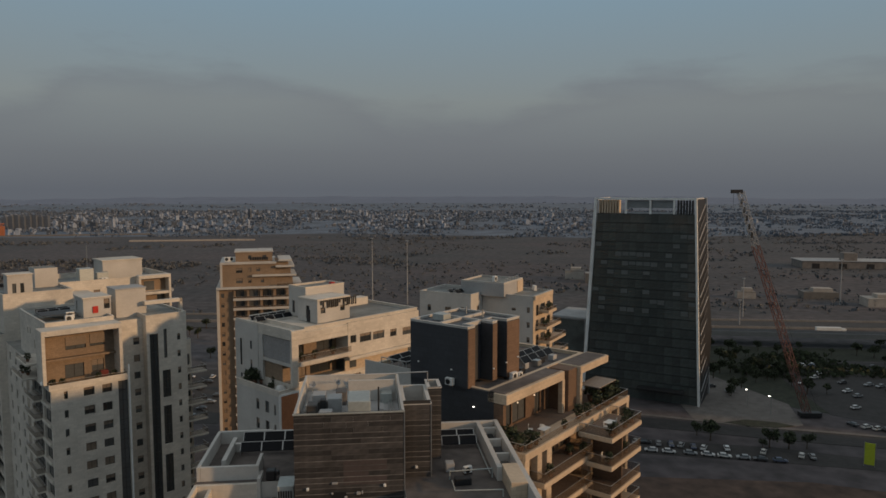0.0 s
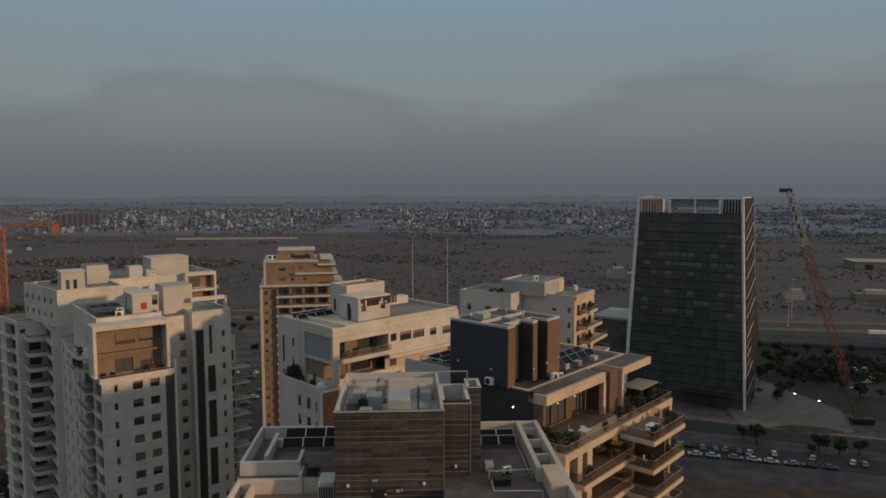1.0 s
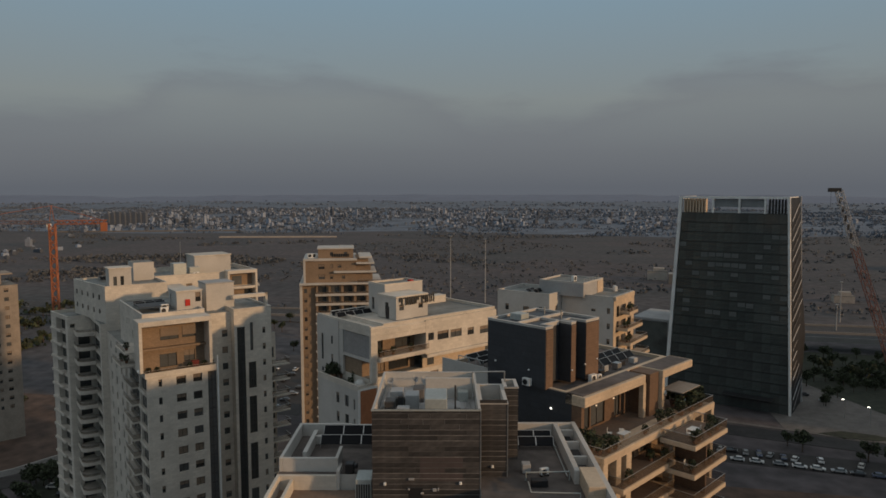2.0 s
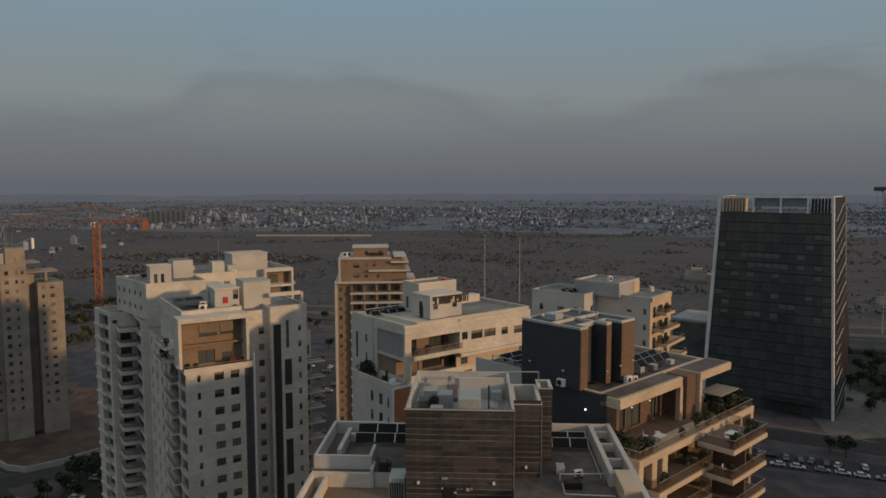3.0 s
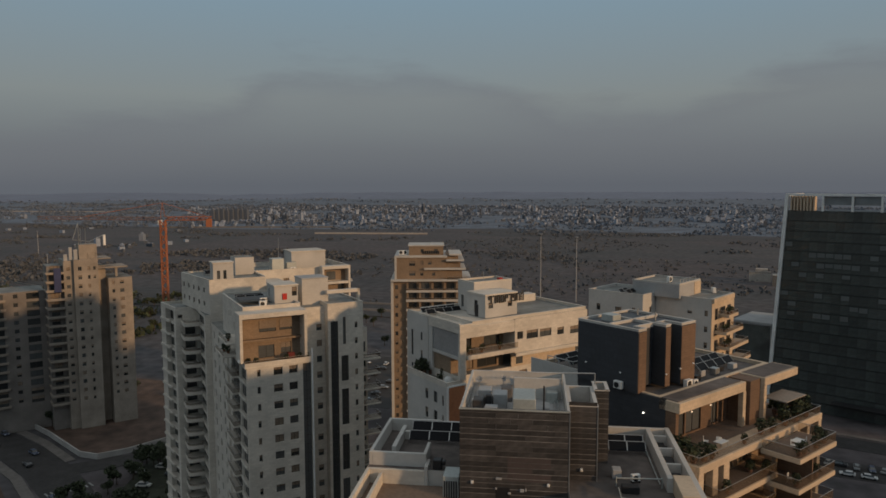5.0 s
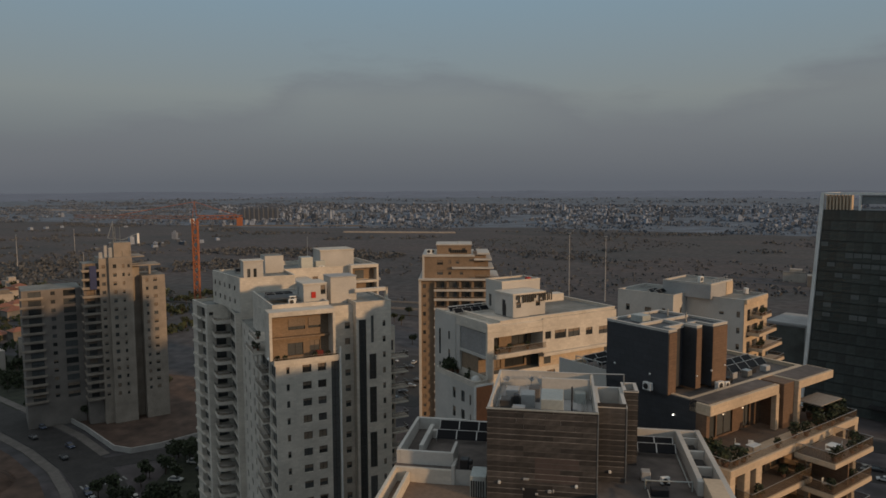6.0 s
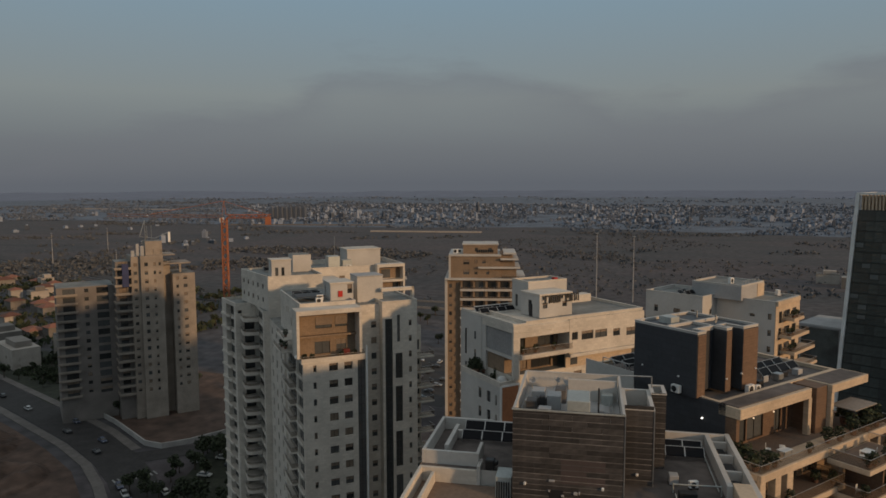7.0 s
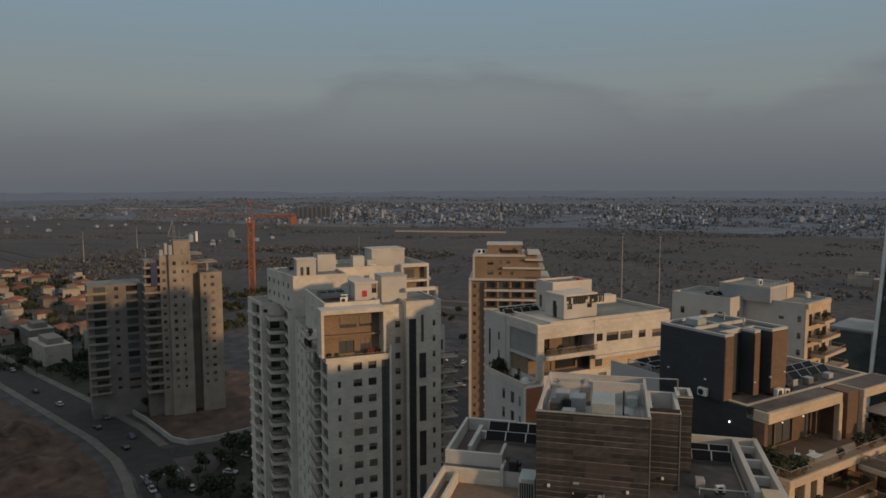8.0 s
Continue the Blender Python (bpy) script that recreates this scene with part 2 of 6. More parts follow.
def walls(parent, poly, z0, z1, material, holes=None, deep=0.25, top=None, glazed=True, name="wall", label=""):
    """A closed storey block over a footprint (counter-clockwise); holes: by edge, lists of openings that get windows."""
    holes = holes or {}
    bm = bmesh.new()
    for i, p in enumerate(poly):
        q = poly[(i + 1) % len(poly)]
        hs = holes.get(i, [])
        skin(bm, p, q, z0, z1, hs, deep)
        if glazed:
            d = (Vector(q) - Vector(p)).normalized()
            turn = math.degrees(math.atan2(d.y, d.x))
            for h in hs:
                if len(h) > 4 and not h[4]:
                    continue
                w = Vector(p) + d * h[0] + Vector((-d.y, d.x)) * (deep - 0.03)
                window(parent, pose(w.x, w.y, h[2], 0, 0, turn), h[1] - h[0], h[3] - h[2], blind=rng.choice((0, 0, 0.35, 0.5, 0.5, 1.0)) if h[3] - h[2] < 2.2 else 0)
    ob = part(name, bm, material, parent, label)
    cap = bmesh.new()
    cap.faces.new([cap.verts.new((u, v, z1 - 0.02)) for u, v in poly])
    part("roof", cap, top or ROOF, parent)
    return ob


def offset(poly, k):
    out = []
    for i, p in enumerate(poly):
        a, p, c = Vector(poly[i - 1]), Vector(p), Vector(poly[(i + 1) % len(poly)])
        d1, d2 = (p - a).normalized(), (c - p).normalized()
        n1, n2 = Vector((-d1.y, d1.x)), Vector((-d2.y, d2.x))
        out.append(p + (n1 + n2) * (k / (1 + n1.dot(n2))))
    return out


def parapet(parent, poly, z, h, material, thick=0.25, lip=0.06, name="parapet"):
    """A low wall round a roof, with a thin coping of its own width plus a lip."""
    bm = bmesh.new()

    def ring(k0, k1, a, b):
        o, i = offset(poly, k0), offset(poly, k1)
        n = len(poly)
        vs = [[bm.verts.new((p[0], p[1], zz)) for p in r] for r, zz in ((o, a), (o, b), (i, b), (i, a))]
        for k in range(n):
            m = (k + 1) % n
            for s in range(4):
                bm.faces.new([vs[s][k], vs[s][m], vs[(s + 1) % 4][m], vs[(s + 1) % 4][k]])

    ring(0.003, thick, z - 0.1, z + h - 0.08)
    ring(-lip, thick + lip, z + h - 0.08, z + h)
    return part(name, bm, material, parent)


def balustrade(parent, pts, z, h=1.0, material=None, name="balustrade"):
    """Glass panels with a handrail along a line of points."""
    for a, b in zip(pts, pts[1:]):
        a, b = Vector(a), Vector(b)
        d = b - a
        turn = math.degrees(math.atan2(d.y, d.x))
        L = round(d.length, 2)
        g = piece(name, (L, h), lambda: boxes((0.02, L - 0.02, -0.015, 0.015, 0.08, h)), material or RAIL_GLASS, parent, pose(a.x, a.y, z, 0, 0, turn))
        piece("handrail", (L,), lambda: soft(boxes((0, L, -0.03, 0.03, 0, 0.05)), 0.01), METAL, g, pose(0, 0, h + 0.004))


def balcony(parent, u0, u1, v0, v1, z, thick, material, sides="lfr", rail=1.0, name="balcony", glass=None):
    """A projecting slab with a balustrade; sides: which edges have one (l: u0, f: v0, r: u1)."""
    s = piece(name, (round(u1 - u0, 2), round(v1 - v0, 2), thick), lambda: soft(boxes((0, round(u1 - u0, 2), 0, round(v1 - v0, 2), -thick, 0)), 0.03), material, parent, pose(u0, v0, z))
    W, Dp, i = round(u1 - u0, 2), round(v1 - v0, 2), 0.08
    pts = ([(i, Dp)] if "l" in sides else []) + [(i, i), (W - i, i)] + ([(W - i, Dp)] if "r" in sides else [])
    if rail:
        balustrade(s, pts, 0.0, rail, glass)
    return s


def solar(parent, u0, v0, z, n, rows=1, w=1.9, face=0.0):
    """Rows of tilted collectors on a steel rack."""
    for r in range(rows):
        rack = part("solar_rack", rods([((0, 0.1, 0), (0, 0.1, 0.35)), ((n * w, 0.1, 0), (n * w, 0.1, 0.35)), ((0, 0.75, 0), (0, 0.75, 0.95)), ((n * w, 0.75, 0), (n * w, 0.75, 0.95)),
                                      ((0, 0.1, 0.35), (n * w, 0.1, 0.35)), ((0, 0.75, 0.95), (n * w, 0.75, 0.95))], 0.04), METAL, parent, at=pose(u0, v0 + r * 1.7, z, 0, 0, face))
        for k in range(n):
            piece("solar_panel", (w,), lambda: soft(boxes((0.04, w - 0.04, 0, 0.95, 0, 0.08)), 0.015), PANEL, rack, pose(k * w, 0, 0.36, 43))
            piece("solar_edge", (w,), lambda: boxes((0.0, 0.05, 0, 0.97, -0.02, 0.10), (w - 0.05, w, 0, 0.97, -0.02, 0.10), (0.05, w - 0.05, 0.92, 0.97, -0.02, 0.10)), METAL, rack, pose(k * w, 0, 0.365, 43))


def ac_unit(parent, u, v, z, turn=0.0, s=1.0):
    """An outdoor cooling unit: white case with a round grille, on feet."""
    b = part("cooling_unit", soft(boxes((-0.55 * s, 0.55 * s, -0.25 * s, 0.25 * s, 0.12, 1.0 * s)), 0.03), WHITE, parent, at=pose(u, v, z, 0, 0, turn))
    bm = bmesh.new()
    t = bmesh.ops.create_cone(bm, cap_ends=True, segments=14, radius1=0.34 * s, radius2=0.34 * s, depth=0.05)
    bmesh.ops.transform(bm, matrix=pose(-0.1 * s, -0.26 * s, 0.56 * s, 90), verts=t["verts"])
    part("grille", bm, DARK, b)
    for x in (-0.45, 0.45):
        part("foot", boxes((x * s - 0.05, x * s + 0.05, -0.2, 0.2, 0, 0.12)), DARK, b)
    return b


def shrub_mesh(seed, n, spread, height, size):
    r = random.Random(seed)
    vs, fs = [], []
    for _ in range(n):
        a, q, zz = r.uniform(0, 6.283), math.sqrt(r.random()) * spread, r.random()
        c = Vector((q * math.cos(a) * (1.1 - 0.4 * zz), q * math.sin(a) * (1.1 - 0.4 * zz), height * (0.15 + 0.85 * zz)))
        x = Vector((r.uniform(-1, 1), r.uniform(-1, 1), r.uniform(-0.6, 0.6))).normalized()
        y = x.cross(Vector((r.uniform(-1, 1), r.uniform(-1, 1), r.uniform(-1, 1)))).normalized()
        k = size * r.uniform(0.6, 1.4)
        i = len(vs)
        vs += [c - x * k, c + y * k * 0.5, c + x * k, c - y * k * 0.5]
        fs.append((i, i + 1, i + 2, i + 3))
    me = bpy.data.meshes.new("foliage")
    me.from_pydata(vs, [], fs)
    me.materials.append(LEAF)
    return me


SHRUBS = [shrub_mesh(k, 160, 0.55, 1.1, 0.16) for k in range(4)]
POT = mat("clay_pot", (0.22, 0.12, 0.08), 0.8)


def potted(parent, u, v, z, s=1.0):
    """A pot with a bush; stands on a terrace."""
    def make():
        bm = bmesh.new()
        bmesh.ops.create_cone(bm, cap_ends=True, segments=10, radius1=0.2, radius2=0.3, depth=0.45, matrix=pose(0, 0, 0.225))
        return bm
    m = parent.matrix_world @ pose(u, v, z, 0, 0, rng.uniform(0, 360)) @ Matrix.Scale(s, 4)
    p = new("potted_plant", stock("potted_plant", (), make, POT))
    p.matrix_world = m
    f = new("foliage", SHRUBS[rng.randrange(4)])
    f.parent = p
    f.matrix_basis = pose(0, 0, 0.35)
    return tagged(p, "dark green bushy plant in a clay pot on a terrace", "potted plant", "terrace plants")

# ---- plank-clad plant tower and roof terraces, in the foreground ----
WARM_ROOF = mat("worn_roof", (0.115, 0.098, 0.090), 0.9, grain=1.2, vary=0.2, stain=0.3)
F = site("apartment_block", -12.07, 54.68, 83.6, "white apartment block with a dark plank-clad lift tower on its roof", "building")
walls(F, [(-8.6, -8), (19.2, -8), (19.2, 6), (13.6, 13.2), (-8.6, 13.2)], 0, 60.0, RENDER, top=WARM_DECK)
walls(F, [(-8.55, 2.9), (-0.05, 2.9), (-0.05, 12.65), (-8.55, 12.65)], 60.0, 62.2, RENDER, name="upper_wall", top=WARM_ROOF)
walls(F, [(9.0, -7.9), (19.2, -7.9), (19.2, 9.0), (18.5, 13.2), (9.0, 13.2)], 60.0, 62.2, RENDER, name="upper_wall", top=WARM_ROOF)
part("parapet", soft(boxes((-8.55, -8.25, 3.5, 12.65, 62.1, 63.4)), 0.03), RENDER, F)
part("parapet", soft(boxes((-8.24, -3.35, 3.5, 3.8, 62.1, 63.4)), 0.03), RENDER, F)
part("parapet", soft(boxes((-8.24, -3.31, 12.3, 12.65, 62.1, 63.4)), 0.03), RENDER, F)
part("parapet", soft(boxes((-3.65, -3.35, 3.81, 6.4, 62.1, 63.4)), 0.03), RENDER, F)
part("deck", boxes((-8.29, -0.06, -7.9, 2.59, 60.0, 60.9)), WARM_DECK, F, "brown tiled terrace deck")
part("parapet", soft(boxes((-3.3, -0.05, 12.3, 12.65, 62.1, 63.3)), 0.03), RENDER, F)
part("parapet", soft(boxes((-6.9, -6.5, 5.6, 11.4, 62.15, 63.15)), 0.03), RENDER, F)
part("parapet", soft(boxes((-6.5, -5.6, 10.0, 10.4, 62.15, 63.0)), 0.03), RENDER, F)
part("parapet", soft(boxes((-8.6, -8.3, -6.5, 2.6, 60.0, 62.2), (-7.4, -7.1, -6.5, 2.5, 60.0, 61.9)), 0.03), STONE, F, "cream parapet lit by the sun")
part("parapet", soft(boxes((-8.6, -3.4, 2.6, 2.88, 60.0, 62.2)), 0.03), STONE, F)
part("parapet", soft(boxes((-3.4, -3.1, 2.6, 4.4, 60.0, 62.6)), 0.03), RENDER, F)
solar(F, -5.9, 9.0, 62.2, 3, 1, 1.95)
solar(F, -5.9, 10.9, 62.5, 3, 1, 1.95)
part("vent_cabinet", soft(boxes((-1.5, -0.12, 0.6, 2.7, 60.0, 62.7)), 0.05), PALE, F)
part("louvre", boxes(*[(-1.4 + k * 0.2, -1.3 + k * 0.2, 0.5, 0.62, 60.4, 62.3) for k in range(6)]), DARK, F)
part("duct_elbow", soft(boxes((-2.7, -1.9, 2.9, 3.7, 62.2, 63.1), (-2.6, -1.6, 3.0, 3.5, 62.6, 63.0)), 0.08), DARK, F)

# the lift tower
part("tower_core", boxes((0.06, 8.89, 0.06, 12.0, 60.0, 67.3), (8.89, 11.34, 2.56, 12.0, 60.0, 67.2), (11.34, 12.64, 6.46, 12.0, 60.0, 67.4)), BATTEN, F)
parapet(F, rect(0, 8.95, 0, 12.0), 67.3, 1.55, RENDER, 0.16, 0.03)
part("tower_floor", boxes((0.2, 8.75, 0.2, 11.8, 67.31, 67.36)), GREY, F, "pale grey coated roof floor")
parapet(F, rect(8.98, 11.4, 2.5, 8.4), 67.2, 1.45, RENDER, 0.22, 0.05)
parapet(F, rect(11.43, 12.7, 6.4, 9.2), 67.4, 1.5, RENDER, 0.22, 0.05)
part("rim_flashing", soft(boxes((-0.07, 9.0, -0.07, 0.05, 68.78, 68.93)), 0.02), PALE, F)
part("corner_trim", boxes((8.92, 9.0, -0.06, 0.05, 60.0, 68.8), (11.36, 11.44, 2.43, 2.55, 60.0, 68.6)), METAL, F)
part("screen", soft(boxes((4.2, 8.6, 8.05, 8.3, 67.3, 69.3)), 0.03), RENDER, F, "pale rendered screen wall")
for su, sv, w, d, h, m in ((4.3, 1.6, 1.9, 3.2, 2.0, PALE), (5.1, 1.25, 0.9, 0.4, 1.1, RENDER), (3.1, 1.0, 1.0, 0.9, 0.9, GREY), (1.9, 2.0, 1.1, 1.1, 1.0, GREY), (0.8, 3.0, 0.9, 1.4, 1.3, BATTEN),
                           (2.5, 4.6, 1.2, 1.6, 1.4, GREY), (1.0, 6.4, 1.2, 1.5, 1.2, GREY), (3.1, 6.8, 1.0, 1.4, 1.3, BATTEN), (1.9, 3.6, 0.5, 0.6, 1.6, DARK), (3.4, 2.4, 0.7, 0.5, 0.6, DARK), (1.5, 5.4, 1.3, 0.5, 0.9, BATTEN), (6.9, 3.4, 0.5, 1.8, 0.7, GREY), (7.2, 7.0, 1.0, 1.4, 1.0, PALE)):
    part("plant_box", soft(boxes((su, su + w, sv, sv + d, 67.3, 67.3 + h)), 0.05), m, F)
for su, sv, t in ((1.2, 1.0, 10), (2.2, 0.9, -5), (0.9, 4.9, 80), (6.9, 1.3, 0)):
    ac_unit(F, su, sv, 67.3, t, 0.95)
part("pole", rods([((6.9, 2.6, 67.3), (6.9, 2.6, 70.2))], 0.07, 8), DARK, F)
rod_parts("pipe", [((8.2, 0.9, 67.5), (8.2, 10.5, 67.6)), ((7.9, 0.9, 67.5), (7.9, 10.5, 67.6)), ((8.6, 8.0, 68.8), (8.6, 8.0, 69.9)), ((8.6, 8.0, 69.9), (11.6, 8.2, 69.9)), ((11.6, 8.2, 69.9), (11.6, 8.2, 68.8)), ((0.5, 2.0, 67.6), (0.5, 10.0, 67.6))], 0.06, METAL, F)


def dish(parent, u, v, z, r, turn):
    bm = bmesh.new()
    bmesh.ops.create_uvsphere(bm, u_segments=16, v_segments=10, radius=r * 1.25)
    bmesh.ops.delete(bm, geom=[x for x in bm.verts if x.co.z > -r * 0.75], context="VERTS")
    bmesh.ops.solidify(bm, geom=bm.faces[:], thickness=0.03)
    bmesh.ops.transform(bm, matrix=pose(0, 0, 0.9, 55, 0, turn) @ Matrix.Translation((0, 0, r)), verts=bm.verts)
    d = part("satellite_dish", bm, GREY, parent, at=pose(u, v, z))
    part("mast", rods([((0, 0, 0), (0, 0, 0.95)), ((0, 0, 0.8), (0.3, -0.3, 1.2))], 0.04), METAL, d)


dish(F, 4.2, 8.9, 68.0, 0.6, 20)
dish(F, 3.2, 9.2, 68.0, 0.45, 60)
dish(F, 0.9, 8.6, 68.0, 0.45, -10)

# fittings on the plank wall
for u, z in ((1.05, 62.65), (7.3, 62.7), (10.1, 63.1)):
    v = -0.1 if u < 9 else 2.4
    part("wall_lamp", soft(boxes((u - 0.11, u + 0.11, v - 0.12, v + 0.1, z - 0.12, z + 0.12)), 0.04), WHITE, F)
for u, z, w, h in ((3.0, 62.95, 0.6, 0.22), (2.95, 62.1, 0.2, 0.2), (4.0, 61.75, 0.3, 0.2), (5.0, 62.0, 0.4, 0.3), (5.4, 62.05, 0.16, 0.3)):
    part("wall_fitting", soft(boxes((u, u + w * 0.8, -0.16, 0.06, z, z + h * 0.8)), 0.03), GREY, F)
part("door", soft(boxes((3.0, 4.2, -0.05, 0.1, 60.0, 62.3)), 0.03), DARK, F)
part("wall_patch", boxes((3.95, 7.5, -0.03, 0.1, 62.85, 64.95)), mat("plum_panel", (0.072, 0.056, 0.054), 0.7), F, "plain plum brown panel")

# right-hand terrace with double parapet
part("parapet", soft(boxes((18.75, 19.2, -7.0, 13.1, 62.1, 63.4)), 0.03), RENDER, F)
part("parapet", soft(boxes((16.9, 17.35, 0.9, 12.5, 62.1, 63.4)), 0.03), RENDER, F)
part("parapet", soft(boxes((12.75, 18.75, 12.55, 12.95, 62.1, 63.4)), 0.03), RENDER, F)
part("parapet", soft(boxes((17.36, 18.74, -2.6, 1.4, 62.1, 63.5)), 0.04), BEIGE, F)
for v in (4.6, 8.2, 11.4):
    part("cross_wall", soft(boxes((17.36, 18.74, v, v + 0.3, 62.1, 63.1)), 0.02), RENDER, F)
for v in (2.4, 6.0):
    part("duct_cover", soft(boxes((17.6, 18.5, v, v + 1.4, 62.15, 62.7)), 0.05), DARK, F)
part("hatch", boxes((17.6, 18.4, 10.0, 11.3, 62.15, 62.5)), DARK, F)
solar(F, 13.0, 8.6, 62.2, 2, 2, 1.7)
rod_parts("pipe", [((12.9, 1.6, 62.9), (16.6, 1.6, 63.0)), ((16.6, 1.6, 62.2), (16.6, 1.6, 63.1)), ((16.5, 2.0, 62.4), (16.5, 9.5, 62.4)), ((12.9, 1.6, 62.2), (12.9, 1.6, 63.0))], 0.06, PALE, F)
part("store_box", soft(boxes((12.75, 13.5, 3.0, 3.9, 62.2, 63.0)), 0.05), GREY, F)
ac_unit(F, 14.6, 2.6, 62.2, 20, 0.7)
part("low_cabinet", soft(boxes((13.2, 14.6, 0.2, 0.9, 62.2, 62.8)), 0.05), DARK, F)
rod_parts("pipe", [((12.9, -2.0, 62.8), (16.8, -2.2, 62.8)), ((16.8, -2.2, 62.2), (16.8, -2.2, 62.8)), ((12.9, 0.0, 62.8), (12.9, -2.0, 62.8))], 0.05, PALE, F)

# planks, course by course
pr = random.Random(11)
for u0, u1, v in ((0.0, 8.92, 0.0), (9.0, 11.36, 2.5), (11.45, 12.7, 6.4)):
    z = 60.3
    while z < 68.6:
        u = u0
        while u < u1 - 0.05:
            L = pr.choice((1.8, 2.4, 3.0))
            if u1 - u - L < 1.0:
                L = round(u1 - u, 2)
            h = 0.46 if z < 68.2 else 0.4
            piece("plank", (L, h), lambda: boxes((0.008, L - 0.008, 0, 0.07, 0.03, h - 0.03)), PLANK, F, pose(u, v - 0.02 - 0.012 * pr.random(), z))
            u += L
        W0 = round(u1 - u0, 2)
        piece("batten", (W0,), lambda: boxes((0, W0, -0.045, 0.0, -0.028, 0.028)), BATTEN, F, pose(u0, v, z))
        z += 0.46

# ---- terraced apartment building with slate-clad roof house ----
T = site("terraced_apartment_building", 7.99, 65.51, 38, "beige stone terraced apartment building with brown walls and deep balconies", "building")
fl = [61.1 - 3.2 * k for k in range(20)]
holes = {0: [], 3: []}
for k in range(1, 19):
    z = fl[k]
    for a, b in ((1.0, 2.2), (3.2, 4.3), (6.2, 9.4), (10.6, 12.4), (15.0, 17.0), (18.4, 20.4), (22.0, 23.6)):
        holes[0].append((a, b, z + 0.1, z + 2.4))
walls(T, rect(0.7, 24.6, 2.4, 24), 0, 61.0, TAN, holes, top=WARM_DECK)
part("side_wall", boxes((0.3, 0.68, 0.0, 24.0, 0, 61.0)), SLATE, T)
# floor slabs and piers of the front
for k in range(0, 19):
    piece("floor_slab", (k == 0,), lambda: soft(boxes((0.0, 24.6, 0.02, 2.5, -0.35, 0.02)), 0.03), BEIGE, T, pose(0, 0, fl[k]))
    if k:
        part("side_panel", boxes((0.32, 0.66, 0.02, 2.3, fl[k] + 0.02, fl[k] + 2.8)), BEIGE, T)
for a, b in ((-0.1, 0.75), (2.3, 3.2), (4.2, 5.2), (13.5, 14.3), (16.2, 16.9), (19.0, 19.6), (21.3, 21.9), (24.0, 24.7)):
    part("pier", soft(boxes((a, b, -0.05, 0.75, 0, 60.8)), 0.03), BEIGE, T)
part("terrace_parapet", soft(boxes((-0.1, 24.7, -0.1, 0.2, 60.6, 61.35)), 0.04), BEIGE, T)
part("terrace_parapet", soft(boxes((-0.1, 0.2, 0.22, 5.0, 60.6, 61.35)), 0.04), BEIGE, T)
balustrade(T, [(0.1, 4.8), (0.1, 0.05), (12.0, 0.05), (24.5, 0.05), (24.5, 5.0)], 61.35, 0.8)
for k in range(1, 10):
    balcony(T, 1.9, 12.7, -1.1, 2.35, fl[k] + 0.03, 0.55, BEIGE)
for k in range(0, 10):
    z = 60.5 - 3.1 * k if k < 3 else fl[k]
    balcony(T, 11.1, 19.1, -4.0, -0.02, z, 0.5, BEIGE)
for k in range(1, 4):
    part("balcony_floor", boxes((2.1, 12.5, -0.95, 2.3, fl[k] + 0.035, fl[k] + 0.06)), WARM_DECK, T)
for z in (60.5, 57.4, 54.3):
    part("balcony_floor", boxes((11.3, 18.9, -3.8, -0.2, z + 0.005, z + 0.03)), WARM_DECK, T)
for k in range(1, 8):
    part("partition", boxes((14.6, 14.8, -3.6, -0.1, fl[k] - 0.55, fl[k] + 1.8)), BROWN, T)
# penthouse
ph = {0: [(3.3, 4.4, 61.15, 63.6), (4.6, 7.4, 61.15, 63.6), (9.4, 10.6, 61.15, 63.6), (16.5, 19.5, 61.15, 63.6)]}
walls(T, [(2.5, 6.0), (24.0, 6.0), (24.0, 23.5), (2.5, 23.5)], 61.0, 65.2, BROWN, ph, deep=0.2, name="penthouse_wall")
part("slate_wall", boxes((2.2, 2.48, 5.2, 23.5, 60.0, 65.95)), SLATE, T, "dark slate-clad side wall")
part("side_parapet", boxes((2.08, 2.19, 16.4, 23.6, 63.0, 66.7)), RENDER, T, "white rendered side parapet")
part("slate_return", boxes((2.2, 2.48, 4.0, 5.18, 60.0, 64.85)), BROWN, T)
part("roof_slab", soft(boxes((2.2, 14.6, 3.6, 5.98, 64.9, 65.95)), 0.04), BEIGE, T)
part("roof_deck", boxes((2.5, 24.0, 6.0, 23.5, 65.2, 65.6)), WARM_ROOF, T)
parapet(T, [(2.5, 6.0), (24.0, 6.0), (24.0, 23.5), (2.5, 23.5)], 65.6, 0.42, BEIGE, 0.35)
part("planter_strip", boxes((2.5, 14.3, 4.0, 5.9, 65.955, 66.03)), WARM_ROOF, T)
part("post", soft(boxes((14.15, 14.75, 3.62, 4.2, 61.0, 64.89)), 0.03), BEIGE, T)
part("pillar", soft(boxes((15.2, 17.3, 3.4, 6.0, 61.0, 65.9)), 0.03), BROWN, T)
part("frame_roof", soft(boxes((17.32, 24.9, 2.9, 5.98, 65.1, 66.0)), 0.04), BEIGE, T)
part("frame_roof_cover", boxes((17.6, 24.6, 3.2, 5.8, 66.004, 66.03)), WARM_ROOF, T)
part("frame_post", soft(boxes((17.32, 17.9, 2.95, 3.6, 61.0, 65.08)), 0.03), BEIGE, T)
part("awning", soft(boxes((18.2, 22.8, 0.9, 3.6, 63.5, 63.62)), 0.02), mat("faded_fabric", (0.26, 0.23, 0.20), 0.9), T, "pale fabric awning")
rod_parts("awning_post", [((18.4, 1.1, 61.1), (18.4, 1.1, 63.5)), ((22.6, 1.1, 61.1), (22.6, 1.1, 63.5))], 0.05, DARK, T)
